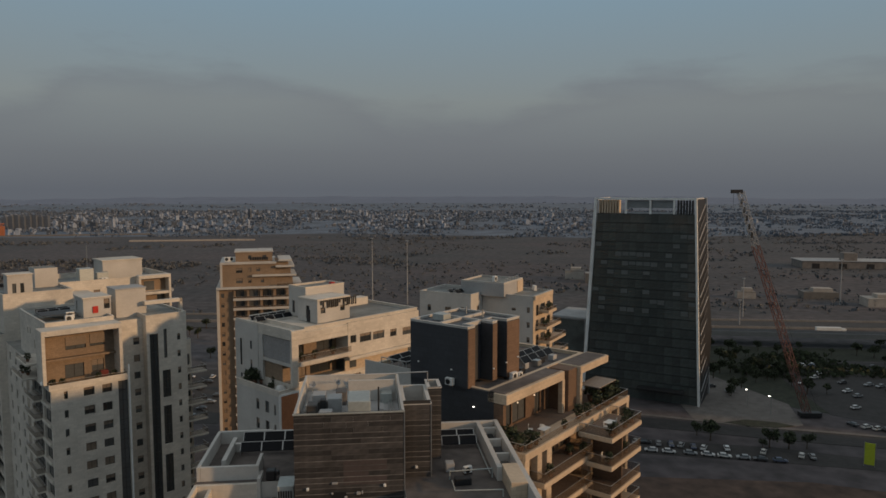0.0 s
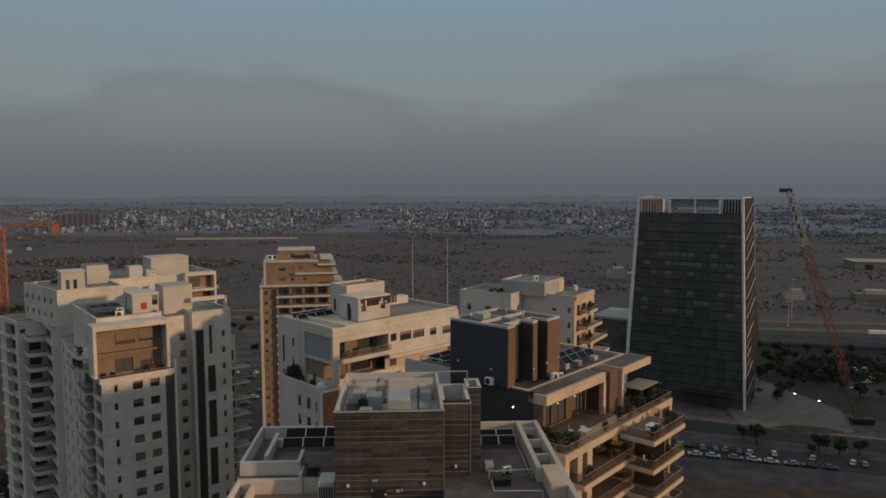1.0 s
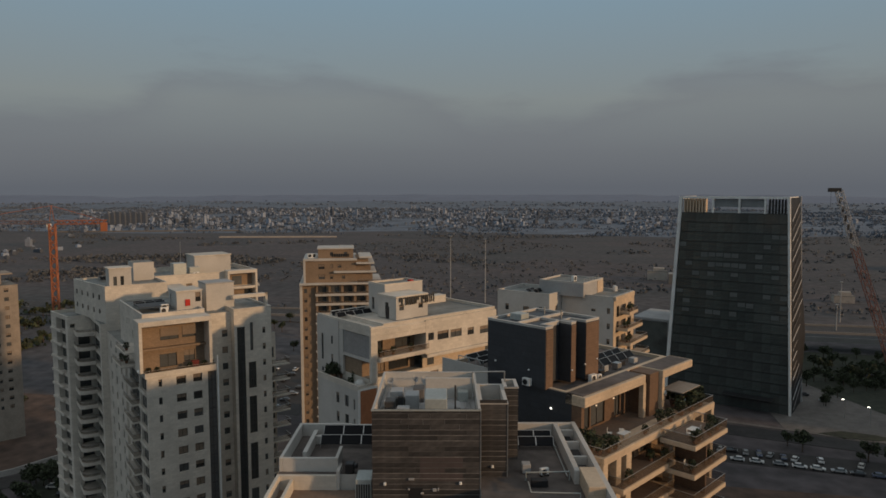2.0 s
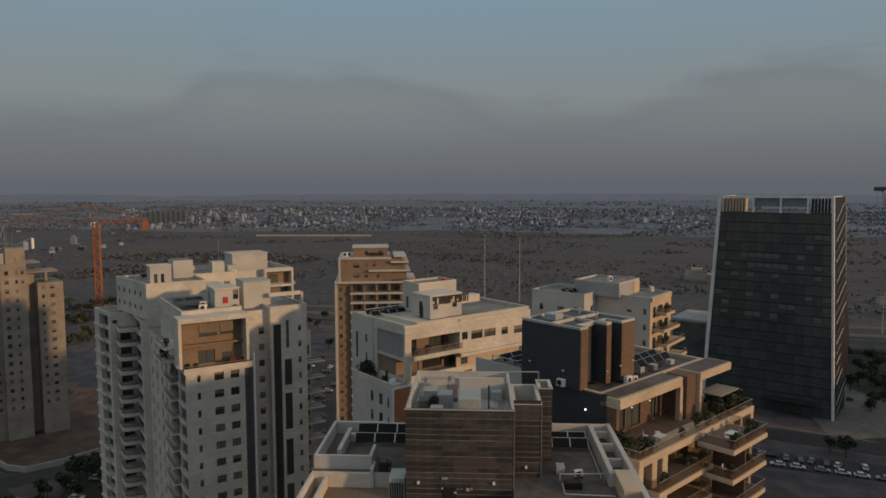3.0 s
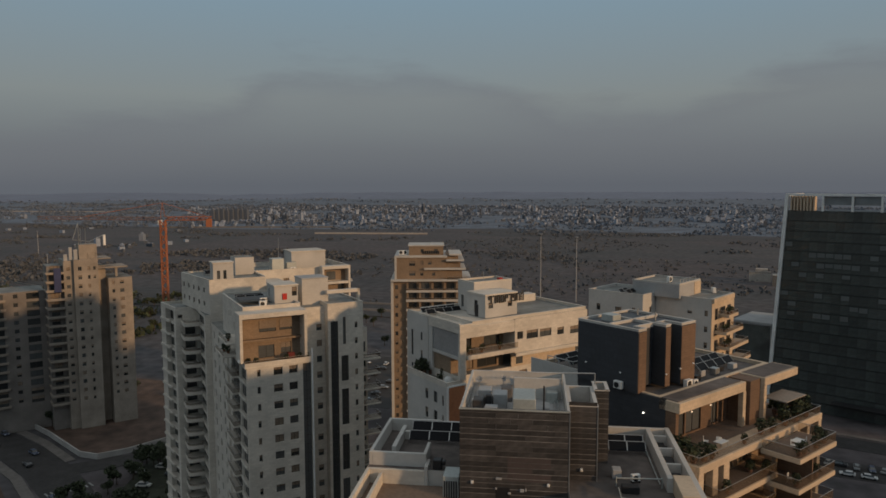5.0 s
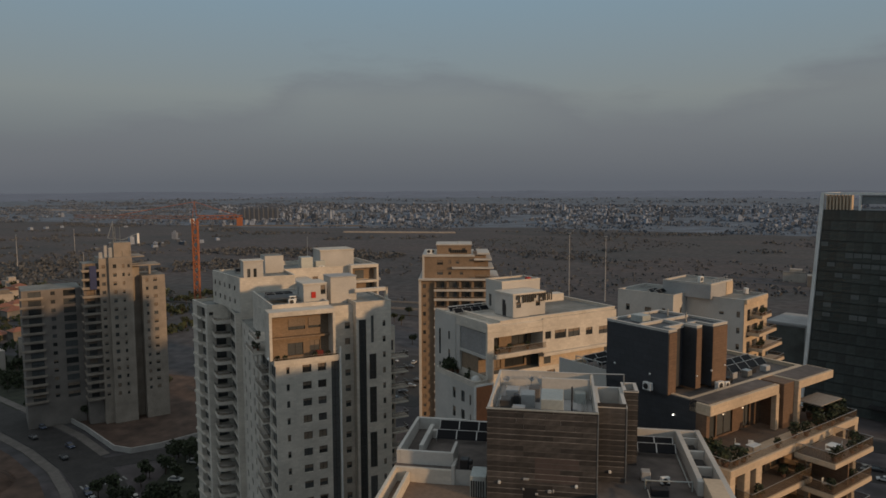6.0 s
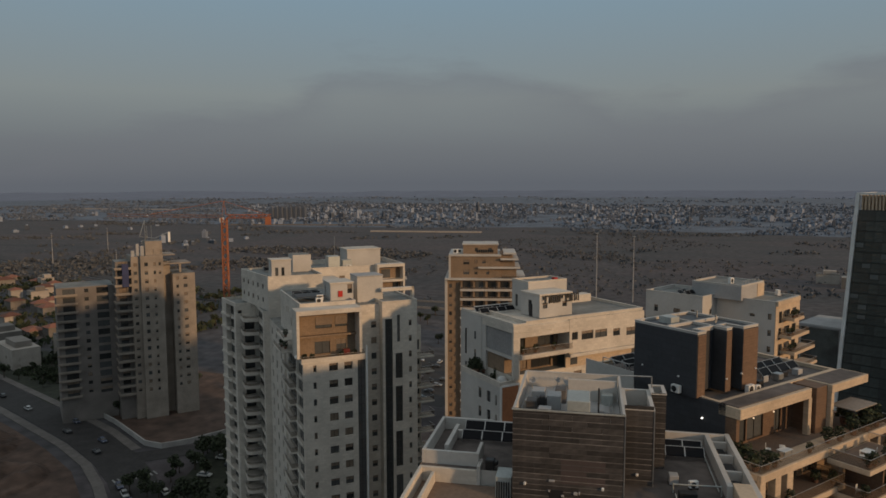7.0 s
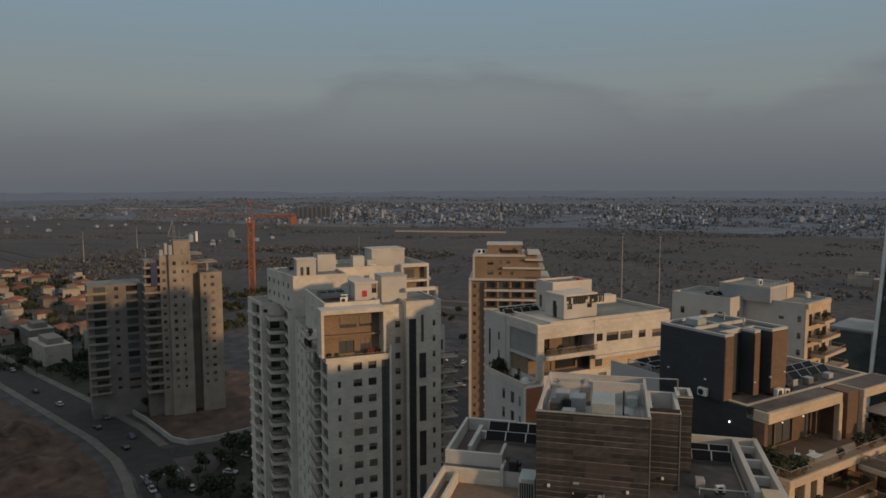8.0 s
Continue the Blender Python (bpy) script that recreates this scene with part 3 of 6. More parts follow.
for u in (4.0, 8.0, 11.6):
    part("wall_light", soft(boxes((u, u + 0.13, 5.86, 5.98, 63.3, 63.43)), 0.02), DIM_LAMP, T)
# roof house
part("slate_box", boxes((1.9, 10.6, 9.6, 16.2, 65.9, 72.3)), SLATE, T, "dark slate roof house")
for a, b, v in ((1.92, 3.2, 8.3), (6.1, 7.0, 8.0), (8.2, 10.8, 7.5)):
    fin = part("stone_fin", soft(boxes((a, b, v, 9.58, 65.9, 72.3)), 0.02), SLATE, T)
    part("fin_face", soft(boxes((a + 0.02, b - 0.02, v - 0.05, v + 0.01, 65.9, 72.2)), 0.01), BROWN, fin, "brown stone fin face")
part("slate_front", boxes((1.84, 1.9, 8.3, 16.2, 65.9, 72.3)), SLATE, T)
parapet(T, [(1.84, 8.3), (3.2, 8.3), (3.2, 9.55), (6.1, 9.55), (6.1, 8.0), (7.0, 8.0), (7.0, 9.5), (8.2, 9.5), (8.2, 7.5), (10.8, 7.5), (10.8, 16.2), (1.84, 16.2)], 72.2, 0.35, RENDER, 0.22, 0.04)
part("roof_divider", soft(boxes((2.2, 10.4, 12.0, 12.3, 72.2, 72.6), (6.0, 6.3, 9.9, 16.0, 72.2, 72.58)), 0.02), RENDER, T)
part("roof_hatch", soft(boxes((4.0, 5.4, 13.2, 14.8, 72.2, 73.0)), 0.04), PALE, T)
rod_parts("roof_pipe", [((8.5, 11.0, 72.2), (8.5, 11.0, 73.2)), ((9.4, 14.0, 72.2), (9.4, 14.0, 73.1))], 0.09, METAL, T, 8)
rod_parts("drain_pipe", [((3.4, 9.2, 66), (3.4, 9.2, 69.2)), ((7.3, 9.2, 66), (7.3, 9.2, 71))], 0.08, METAL, T, 8)
ac_unit(T, 1.5, 10.4, 65.95, -90, 0.9)
ac_unit(T, 8.6, 6.8, 65.6, 0, 0.95)
ac_unit(T, 9.9, 6.8, 65.6, 0, 0.7)
for u, v, z in ((1.78, 15.0, 67.8), (1.78, 10.4, 67.6), (4.3, 9.5, 67.2), (6.2, 7.9, 67.2), (8.0, 7.4, 67.6), (10.4, 7.4, 67.8)):
    part("wall_lamp", soft(boxes((u - 0.08, u + 0.08, v - 0.1, v + 0.1, z, z + 0.16)), 0.03), WHITE, T)
part("flood_lamp", soft(boxes((2.08, 2.2, 7.66, 7.79, 63.95, 64.08)), 0.02), LAMP, T, "lit white flood lamp")
solar(T, 14.4, 9.0, 65.6, 4, 2, 1.8)
solar(T, 12.8, 14.6, 65.6, 2, 1, 1.9)
solar(T, 2.9, 18.2, 66.3, 3, 2, 1.9)
rod_parts("rack_frame", [((2.7, 17.6, 65.6), (2.7, 17.6, 67.2)), ((2.7, 21.5, 65.6), (2.7, 21.5, 67.2)), ((2.7, 17.6, 67.2), (2.7, 21.5, 67.2)), ((2.7, 17.6, 67.2), (6.5, 17.6, 67.2)), ((6.5, 17.6, 65.6), (6.5, 17.6, 67.2))], 0.06, METAL, T)
for k in range(5):
    part("roof_box", soft(boxes((11.5 + k * 1.9, 12.4 + k * 1.9, 7.6 + (k % 2) * 0.6, 8.4, 65.6, 66.2 + 0.1 * (k % 3))), 0.05), (DARK, GREY, METAL)[k % 3], T)
for u, v, s in ((1.0, 1.2, 1.3), (1.2, 2.4, 1.5), (1.1, 3.6, 1.3), (2.2, 0.9, 1.2), (3.4, 0.8, 0.9), (9.4, 0.8, 0.7), (13.4, 1.2, 1.1),
                (15.0, 0.8, 1.0), (17.9, 0.9, 1.2), (19.0, 1.6, 1.3), (20.2, 0.8, 1.2), (21.4, 1.2, 1.4), (22.6, 0.8, 1.2), (23.6, 1.6, 1.5), (24.0, 3.0, 1.4), (20.6, 3.2, 1.5)):
    potted(T, u, v, 61.12, s)
for u, v, z in ((12.0, -3.4, 60.5), (12.9, -3.5, 60.5), (15.4, -3.5, 60.5), (17.5, -3.4, 60.5), (18.4, -2.4, 60.5), (11.9, -3.3, 57.4), (16.0, -3.4, 57.4), (4.0, -0.5, 57.93), (11.6, -0.4, 57.93), (10.4, 0.6, 57.93)):
    potted(T, u, v, z, 0.9)


def terrace_chair(parent, u, v, z, turn):
    c = new("terrace_chair")
    c.matrix_world = parent.matrix_world @ pose(u, v, z, 0, 0, turn)
    part("seat", soft(boxes((-0.25, 0.25, -0.25, 0.25, 0.42, 0.47)), 0.02), WHITE, c)
    part("backrest", soft(boxes((-0.25, 0.25, 0.21, 0.26, 0.48, 0.95)), 0.02), WHITE, c)
    for x in (-0.22, 0.22):
        for y in (-0.22, 0.22):
            part("leg", rods([((x, y, 0), (x, y, 0.43))], 0.025), METAL, c)
    return tagged(c, "white plastic terrace chair beside balcony rail", "chair", "terrace chairs")


def terrace_table(parent, u, v, z):
    t = new("terrace_table")
    t.matrix_world = parent.matrix_world @ pose(u, v, z)
    part("tabletop", soft(boxes((-0.7, 0.7, -0.45, 0.45, 0.7, 0.75)), 0.02), WHITE, t)
    for x in (-0.6, 0.6):
        for y in (-0.38, 0.38):
            part("leg", rods([((x, y, 0), (x, y, 0.7))], 0.03), METAL, t)
    return tagged(t, "white terrace table standing on tiled balcony", "table", "terrace tables")


for u, v, z, t in ((13.4, -2.2, 60.5, 20), (15.2, -2.4, 60.5, 200), (6.0, 3.0, 61.12, 30), (7.0, 2.2, 61.12, 120), (20.4, 2.4, 61.12, 70), (16.6, -2.2, 57.4, 20), (12.4, -2.5, 57.4, 10)):
    terrace_chair(T, u, v, z, t)
for u, v, z in ((14.3, -2.2, 60.5), (6.4, 1.6, 61.12), (21.2, 2.4, 61.12), (15.6, -2.2, 57.4)):
    terrace_table(T, u, v, z)

# ---- cream building with the roof sign ----
S = site("apartment_building", -23.74, 107.41, 42.5, "cream apartment building with a dark letter sign on its roof", "building")
sh = {0: [(11.9, 13.2, 60.9, 62.2), (14.0, 16.6, 60.7, 62.2), (17.0, 19.7, 60.7, 62.1), (21.1, 22.7, 60.6, 61.9), (24.2, 26.9, 60.4, 61.8)], 3: []}
# top two storeys of the front are a shell with a deep loggia
walls(S, [(11.4, 0), (28.4, 0), (28.4, 16.4), (11.4, 16.4)], 58.6, 64.5, STONE, {0: [(a - 11.4, b - 11.4, c, d) for a, b, c, d in sh[0]]}, name="front_wall")
walls(S, [(0.4, 3.2), (11.4, 3.2), (11.4, 16.4), (0.4, 16.4)], 56.0, 63.2, TAN, {0: [(1.6, 4.2, 59.8, 62.0), (6.8, 10.2, 59.8, 62.0), (3.2, 4.6, 56.2, 58.4), (5.4, 9.6, 56.2, 58.4)]}, name="loggia_wall")
part("loggia_roof", soft(boxes((0.0, 11.38, 0.0, 16.3, 63.2, 64.3)), 0.04), STONE, S)
part("loggia_lintel", boxes((0.02, 11.38, 0.02, 0.5, 62.4, 63.19)), STONE, S)
part("corner_pier", soft(boxes((0.0, 1.3, 0.0, 0.5, 55.6, 63.19)), 0.03), STONE, S)
part("loggia_floor", soft(boxes((1.3, 11.9, -0.5, 3.19, 58.9, 59.6)), 0.04), STONE, S)
balustrade(S, [(1.4, -0.4), (6.6, -0.4), (11.8, -0.4)], 59.6, 1.0)
part("side_pier", boxes((0.0, 0.38, 8.2, 9.4, 55.6, 63.19)), RENDER, S)
part("side_glass", boxes((0.18, 0.22, 0.55, 8.15, 59.4, 63.1)), mat("frosted_screen", (0.27, 0.27, 0.27), 0.5), S)
part("side_floor", boxes((0.02, 0.38, 0.52, 8.18, 58.9, 59.38)), RENDER, S)
walls(S, [(-0.1, 9.42), (0.38, 9.42), (0.38, 16.4), (-0.1, 16.4)], 10.0, 64.5, RENDER, {3: [(1.5, 2.1, 57.0, 61.6), (4.6, 5.2, 60.2, 61.6), (4.6, 5.2, 57.0, 58.4), (1.5, 2.1, 50.0, 55.6), (1.5, 2.1, 42.0, 48.0), (1.5, 2.1, 34, 40), (4.6, 5.2, 53.8, 55.2), (4.6, 5.2, 50.6, 52.0)]}, name="side_wall", deep=0.12)
walls(S, [(0.4, 1.2), (28.4, 1.2), (28.4, 16.4), (0.4, 16.4)], 0, 56.0, STONE, {0: [(a, a + 1.8, 56 - 3.2 * k + 0.9, 56 - 3.2 * k + 2.3) for a in (5, 9, 13, 17, 21, 25) for k in range(1, 17)]})
part("ledge", soft(boxes((11.4, 28.4, -0.35, 1.2, 58.0, 58.55)), 0.04), STONE, S)
part("under_wall", boxes((11.4, 28.4, 0.9, 1.18, 56.0, 57.98)), BEIGE, S)
for a in (12.4, 26.4):
    part("under_window", boxes((a, a + 1.5, 0.86, 0.92, 56.4, 57.8)), PANE, S)
parapet(S, [(2.7, 0.3), (28.3, 0.3), (28.3, 16.2), (2.7, 16.2)], 64.4, 0.6, STONE, 0.3)
part("parapet", soft(boxes((0.0, 2.6, 0.02, 0.3, 64.3, 64.75), (0.0, 0.3, 0.32, 16.3, 64.3, 64.9)), 0.03), STONE, S)
# lower wing with its terrace
wing = {3: [], 0: []}
for k in range(14):
    z = 51.4 - 3.2 * k
    wing[3] += [(5.6, 6.5, z, z + 1.8), (8.2, 9.3, z, z + 1.9), (10.7, 11.2, z, z + 1.7)]
walls(S, [(-2.2, 0.5), (1.6, 0.5), (1.6, 12.6), (-2.2, 12.6)], 0, 54.6, RENDER, wing, name="wing_wall")
parapet(S, rect(-2.2, 1.6, 0.5, 12.6), 54.6, 0.9, STONE, 0.22)
part("orange_panel", boxes((-1.85, 1.3, 0.42, 0.52, 30.0, 54.6)), ORANGE, S, "burnt orange rendered panel")
part("panel_frame", soft(boxes((-2.25, -1.87, 0.36, 0.52, 30, 54.85), (-1.87, 1.6, 0.36, 0.5, 54.62, 54.95)), 0.02), WHITE, S)
for u, v, s in ((-1.2, 9.5, 1.7), (-0.4, 10.2, 1.8), (0.4, 9.4, 1.6), (-1.0, 10.9, 1.6), (-1.3, 4.0, 1.0), (0.6, 5.8, 1.2), (0.2, 11.2, 1.7)):
    potted(S, u, v, 54.62, s)
cover = new("grill_cover")
cover.matrix_world = S.matrix_world @ pose(-0.6, 2.4, 54.6)
tagged(cover, "pale fabric cover over a round terrace grill", "grill cover")
bm = bmesh.new()
bmesh.ops.create_uvsphere(bm, u_segments=16, v_segments=8, radius=0.85)
bmesh.ops.scale(bm, vec=(1.1, 1.1, 1.25), verts=bm.verts)
bmesh.ops.bisect_plane(bm, geom=bm.verts[:] + bm.edges[:] + bm.faces[:], plane_co=(0, 0, -0.3), plane_no=(0, 0, -1), clear_outer=True)
bmesh.ops.translate(bm, vec=(0, 0, 0.3), verts=bm.verts)
part("cloth", bm, TARP, cover)
# roof houses and sign
walls(S, rect(7.8, 14.8, 3.6, 9.0), 64.4, 68.3, RENDER, {0: [(0.7, 1.7, 66.0, 66.9), (4.9, 5.9, 66.0, 66.9)], 3: [(2.2, 3.2, 65.0, 67.2)]}, name="roof_house_wall")
part("roof_house_cap", soft(boxes((7.7, 14.9, 3.5, 9.0, 68.2, 68.5)), 0.03), STONE, S)
walls(S, rect(9.4, 18.0, 9.0, 14.0), 64.4, 69.6, RENDER, {3: [(1.0, 1.8, 65.0, 67.2), (3.0, 3.8, 65.4, 67.4)]}, name="roof_house_wall")
parapet(S, rect(9.4, 18.0, 9.02, 14.0), 69.5, 0.4, STONE, 0.2)
part("red_box", soft(boxes((15.6, 16.4, 9.6, 10.4, 69.6, 70.1)), 0.03), RED, S)
part("aerial", rods([((13.0, 11, 69.6), (13.0, 11, 71.2))], 0.05), METAL, S)
part("door", soft(boxes((7.7, 7.82, 5.6, 6.5, 64.4, 66.5)), 0.02), DARK, S)
for k in range(9):
    u, tall = 8.4 + k * 0.88, 1.4
    marks = [(u, u + 0.72, 3.36, 3.48, 67.98, 68.24), (u + 0.48, u + 0.72, 3.36, 3.48, 68.24 - tall * (0.55 if k == 4 else 1.0), 67.97)]
    if k % 4 != 1:
        marks.append((u, u + 0.24, 3.36, 3.48, 68.24 - tall * (0.55 if k in (0, 6) else 0.95), 67.97))
    if k % 3 == 0:
        marks.append((u + 0.05, u + 0.47, 3.37, 3.47, 68.24 - tall, 68.46 - tall))
    part("sign_bar", boxes(*marks), SIGN, S)
rod_parts("sign_rail", [((8.4, 3.49, 67.0), (16.2, 3.49, 67.0)), ((8.4, 3.49, 68.1), (16.2, 3.49, 68.1))], 0.03, METAL, S)
solar(S, 0.8, 11.0, 64.4, 4, 2, 1.8)
part("skylight_curb", soft(boxes((15.2, 19.2, 10.6, 14.6, 64.4, 65.9)), 0.05), RENDER, S)
part("long_roof_box", soft(boxes((20.0, 27.0, 12.6, 14.8, 64.4, 65.9)), 0.05), STONE, S)
part("loggia_table", soft(boxes((2.2, 4.0, 0.4, 1.4, 60.2, 60.3), (2.9, 3.1, 0.7, 1.0, 59.6, 60.2)), 0.02), DARK, S)
for u in (2.0, 4.6, 8.4):
    potted(S, u, 0.3, 59.62, 0.9)

# ---- white stone twin tower ----
W = site("residential_tower", -63.91, 110.9, 48, "white stone residential tower with penthouse frames and stacked balconies", "building")
rows = [52.3 - 3.2 * k for k in range(16)]
front = [(10.4, 12.0, 3.0, 53.9)]
for z in rows:
    front += [(1.9, 2.5, z + 0.1, z + 1.4), (4.9, 6.6, z, z + 1.5), (7.8, 9.4, z, z + 1.5)]
left1 = []
for z in rows:
    left1 += [(2.6, 9.8, z - 0.9, z + 1.7), (10.7, 15.3, z - 0.9, z + 1.6)]
walls(W, rect(0, 12.3, 0, 16), 0, 54.2, STONE, {0: front, 3: left1}, name="wall", deep=0.45)
part("edge_fin", soft(boxes((12.05, 12.32, -0.25, 0.02, 0, 56.6)), 0.02), WHITE, W)
part("terrace_band", soft(boxes((-0.3, 12.3, -0.12, 0.18, 54.1, 55.05), (-0.3, 0.0, 0.2, 16, 54.1, 55.05)), 0.03), STONE, W)
for k, z in enumerate(rows):
    balcony(W, -1.35, -0.02, 6.2, 13.6, z - 1.0, 0.28, STONE, "lfr", 1.0)
    piece("slab_edge", ("front",), lambda: soft(boxes((0.0, 0.33, 0.0, 4.7, 0.0, 0.5)), 0.04), STONE, W, pose(-0.35, 0.7, z - 1.25))
# penthouse portal
part("portal", soft(boxes((-1.0, -0.45, 0.2, 4.2, 55.1, 63.1), (10.9, 11.45, 0.2, 4.2, 55.1, 63.1), (-1.0, 11.45, 0.2, 4.2, 63.1, 64.0)), 0.04), STONE, W, "cream stone penthouse frame")
walls(W, rect(-0.44, 10.9, 3.2, 4.15), 54.3, 63.09, TAN, {0: [(3.6, 6.8, 59.9, 61.9), (7.4, 9.8, 60.0, 62.0), (3.4, 6.4, 55.0, 57.4), (7.6, 9.6, 55.6, 57.6)]}, name="portal_wall")
part("mid_slab", soft(boxes((-0.42, 10.88, 2.2, 3.2, 58.4, 58.8)), 0.03), TAN, W)
part("shutter", boxes((3.2, 6.4, 3.08, 3.16, 60.6, 62.1), (7.0, 9.6, 3.08, 3.16, 60.5, 62.2)), BLIND, W)
balustrade(W, [(-0.2, 8.0), (-0.2, 0.05), (6.0, 0.05), (12.0, 0.05)], 55.05, 0.35)
walls(W, rect(0.5, 11.4, 4.2, 23.6), 54.2, 64.3, STONE, {3: [(6.0, 6.6, 61.0, 62.2), (8.0, 8.6, 61.2, 62.4), (11, 11.6, 59, 60.6)]}, name="penthouse_wall")
parapet(W, rect(0.5, 11.4, 4.22, 23.6), 64.2, 0.5, STONE, 0.25)
part("step_terrace", soft(boxes((-2.6, 0.48, 4.4, 12.5, 57.8, 58.15), (-3.0, 0.48, 5.4, 14.0, 55.2, 55.5)), 0.05), STONE, W)
balustrade(W, [(-2.5, 12.0), (-2.5, 4.5)], 58.15, 0.9)
balustrade(W, [(-2.9, 13.6), (-2.9, 5.5)], 55.5, 0.9)
part("dish_cover", soft(boxes((-1.3, -0.5, 0.5, 1.4, 55.05, 55.7)), 0.2), WHITE, W)
# a plain box stands in for dark red plants on the terrace
part("red_cushion", soft(boxes((8.0, 9.3, 1.2, 2.0, 54.3, 55.9)), 0.1), mat("maroon_planting", (0.13, 0.025, 0.02), 0.9), W, "dark red block standing for terrace plants")
walls(W, rect(7.3, 11.9, 7.4, 13.0), 64.3, 67.7, RENDER, {0: [(3.4, 4.4, 65.6, 67.4)], 3: [(1, 1.8, 65, 67)]}, name="roof_house_wall")
part("red_panel", soft(boxes((8.8, 9.7, 7.2, 7.36, 65.0, 66.2)), 0.03), RED, W)
part("roof_house_cap", soft(boxes((7.1, 12.0, 7.2, 13.1, 67.65, 67.9)), 0.03), STONE, W)
solar(W, 1.5, 14.0, 64.3, 3, 2, 1.8)
part("dark_shade", boxes((1.0, 6.4, 8.0, 13.0, 65.2, 65.3)), DARK, W)
walls(W, rect(13.4, 18.8, 9.6, 14.6), 63.2, 68.4, RENDER, {3: [(2, 2.6, 64, 66)]}, name="lift_house_wall")
part("lift_house_cap", soft(boxes((13.3, 18.9, 9.5, 14.7, 68.35, 68.6)), 0.03), GREY, W)
# second volume
p2 = [(0.55, 2.1, 3.0, 60.3), (3.1, 3.7, 55.5, 61.0)]
for z0, z1 in ((48.0, 53.2), (39, 46.4), (29.6, 37.0), (20, 27.8), (10, 18.2)):
    p2.append((2.7, 4.2, z0, z1))
side2 = []
for z in rows + [55.5, 58.7]:
    p2.append((5.6, 6.2, z - 0.1, z + 1.1))
walls(W, rect(17.0, 24.4, 4.7, 20), 0, 63.6, STONE, {0: p2, 3: side2}, name="wall")
parapet(W, rect(17.0, 24.4, 4.7, 20), 63.5, 0.4, STONE, 0.25)
walls(W, rect(12.32, 16.98, 6.5, 23), 0, 63.2, STONE, {0: [(2.9, 4.0, z - 0.3, z + 1.0) for z in rows + [55.5, 58.7]]}, name="link_wall")
part("portal", soft(boxes((24.6, 25.1, 8.0, 9.0, 50.0, 66.0), (18.0, 25.1, 8.0, 9.0, 65.3, 66.0)), 0.04), STONE, W)
walls(W, rect(24.42, 27.0, 9.2, 20), 0, 57.5, STONE, {0: [(0.3, 2.2, z, z + 2.2) for z in rows]}, name="wall")
for z in rows:
    balcony(W, 24.45, 29.0, 6.6, 9.18, z - 0.9, 0.3, STONE, "fr", 1.0)
# left rear volume
p3 = [(1.8, 2.9, 59.0, 63.1), (4.4, 4.9, 59.0, 63.2)]
l3 = []
for k in range(5):
    l3 += [(1.2 + k * 3.3, 2.2 + k * 3.3, 63.2, 64.3), (1.2 + k * 3.3, 2.2 + k * 3.3, 60.2, 61.3)]
P3 = [(-0.5, 33.0), (12.0, 33.0), (12.0, 51.0), (-3.9, 51.0)]
walls(W, P3, 58.6, 66.0, STONE, {0: [h for h in p3 if h[2] > 59], 3: l3}, name="rear_wall")
parapet(W, P3, 65.9, 0.5, STONE, 0.25)
rear_rows = [55.4 - 3.2 * k for k in range(17)]
walls(W, rect(-1.7, 12.0, 33.0, 52.0), 0, 58.6, STONE, {0: [(6.2, 7.2, 56.4, 58.4)], 3: [(7.6, 17.6, z - 0.1, z + 2.5) for z in rear_rows]}, name="rear_wall", deep=0.9)
wing = [(-6.3, 45.0), (-1.72, 45.0), (-1.72, 55.6), (-8.3, 55.6)]
walls(W, wing, 0, 58.2, STONE, {0: [(2.0, 4.4, z - 0.1, z + 2.3) for z in rear_rows[1:]] + [(0.5, 1.5, 56.2, 57.1)], 3: [(3.4, 9.4, z - 0.2, z + 2.5) for z in rear_rows]}, name="wing_wall", deep=1.3)
parapet(W, wing, 58.1, 0.7, STONE, 0.25)


def round_slab():
    """A balcony slab with a rounded outer corner and a low upstand."""
    edge = [(0.0, 5.4)] + [(-2.0 - 1.5 * math.sin(a * 0.2618), 1.5 - 1.5 * math.cos(a * 0.2618)) for a in range(7)][::-1] + [(0.0, 0.0)]
    edge.insert(1, (-3.5, 5.4))
    bm = bmesh.new()
    for inset, z0, z1 in ((0.0, -0.32, 0.0), (0.0, 0.0, 0.45)):
        if z0 < 0:
            lo, hi = [[bm.verts.new((x, y, z)) for x, y in edge] for z in (z0, z1)]
            bm.faces.new(lo)
            bm.faces.new(hi[::-1])
            for i in range(len(edge)):
                j = (i + 1) % len(edge)
                bm.faces.new((lo[i], hi[i], hi[j], lo[j]))
        else:
            run = edge[1:]
            for (ax, ay), (cx, cy) in zip(run, run[1:]):
                d = (Vector((cx, cy)) - Vector((ax, ay))).normalized() * 0.12
                q = [(ax, ay), (cx, cy), (cx + d.y * -1, cy + d.x), (ax - d.y, ay + d.x)]
                lo, hi = [[bm.verts.new((x, y, z)) for x, y in q] for z in (0.004, z1)]
                bm.faces.new(hi)
                for i in range(4):
                    j = (i + 1) % 4
                    bm.faces.new((lo[i], lo[j], hi[j], hi[i]))
    return bm


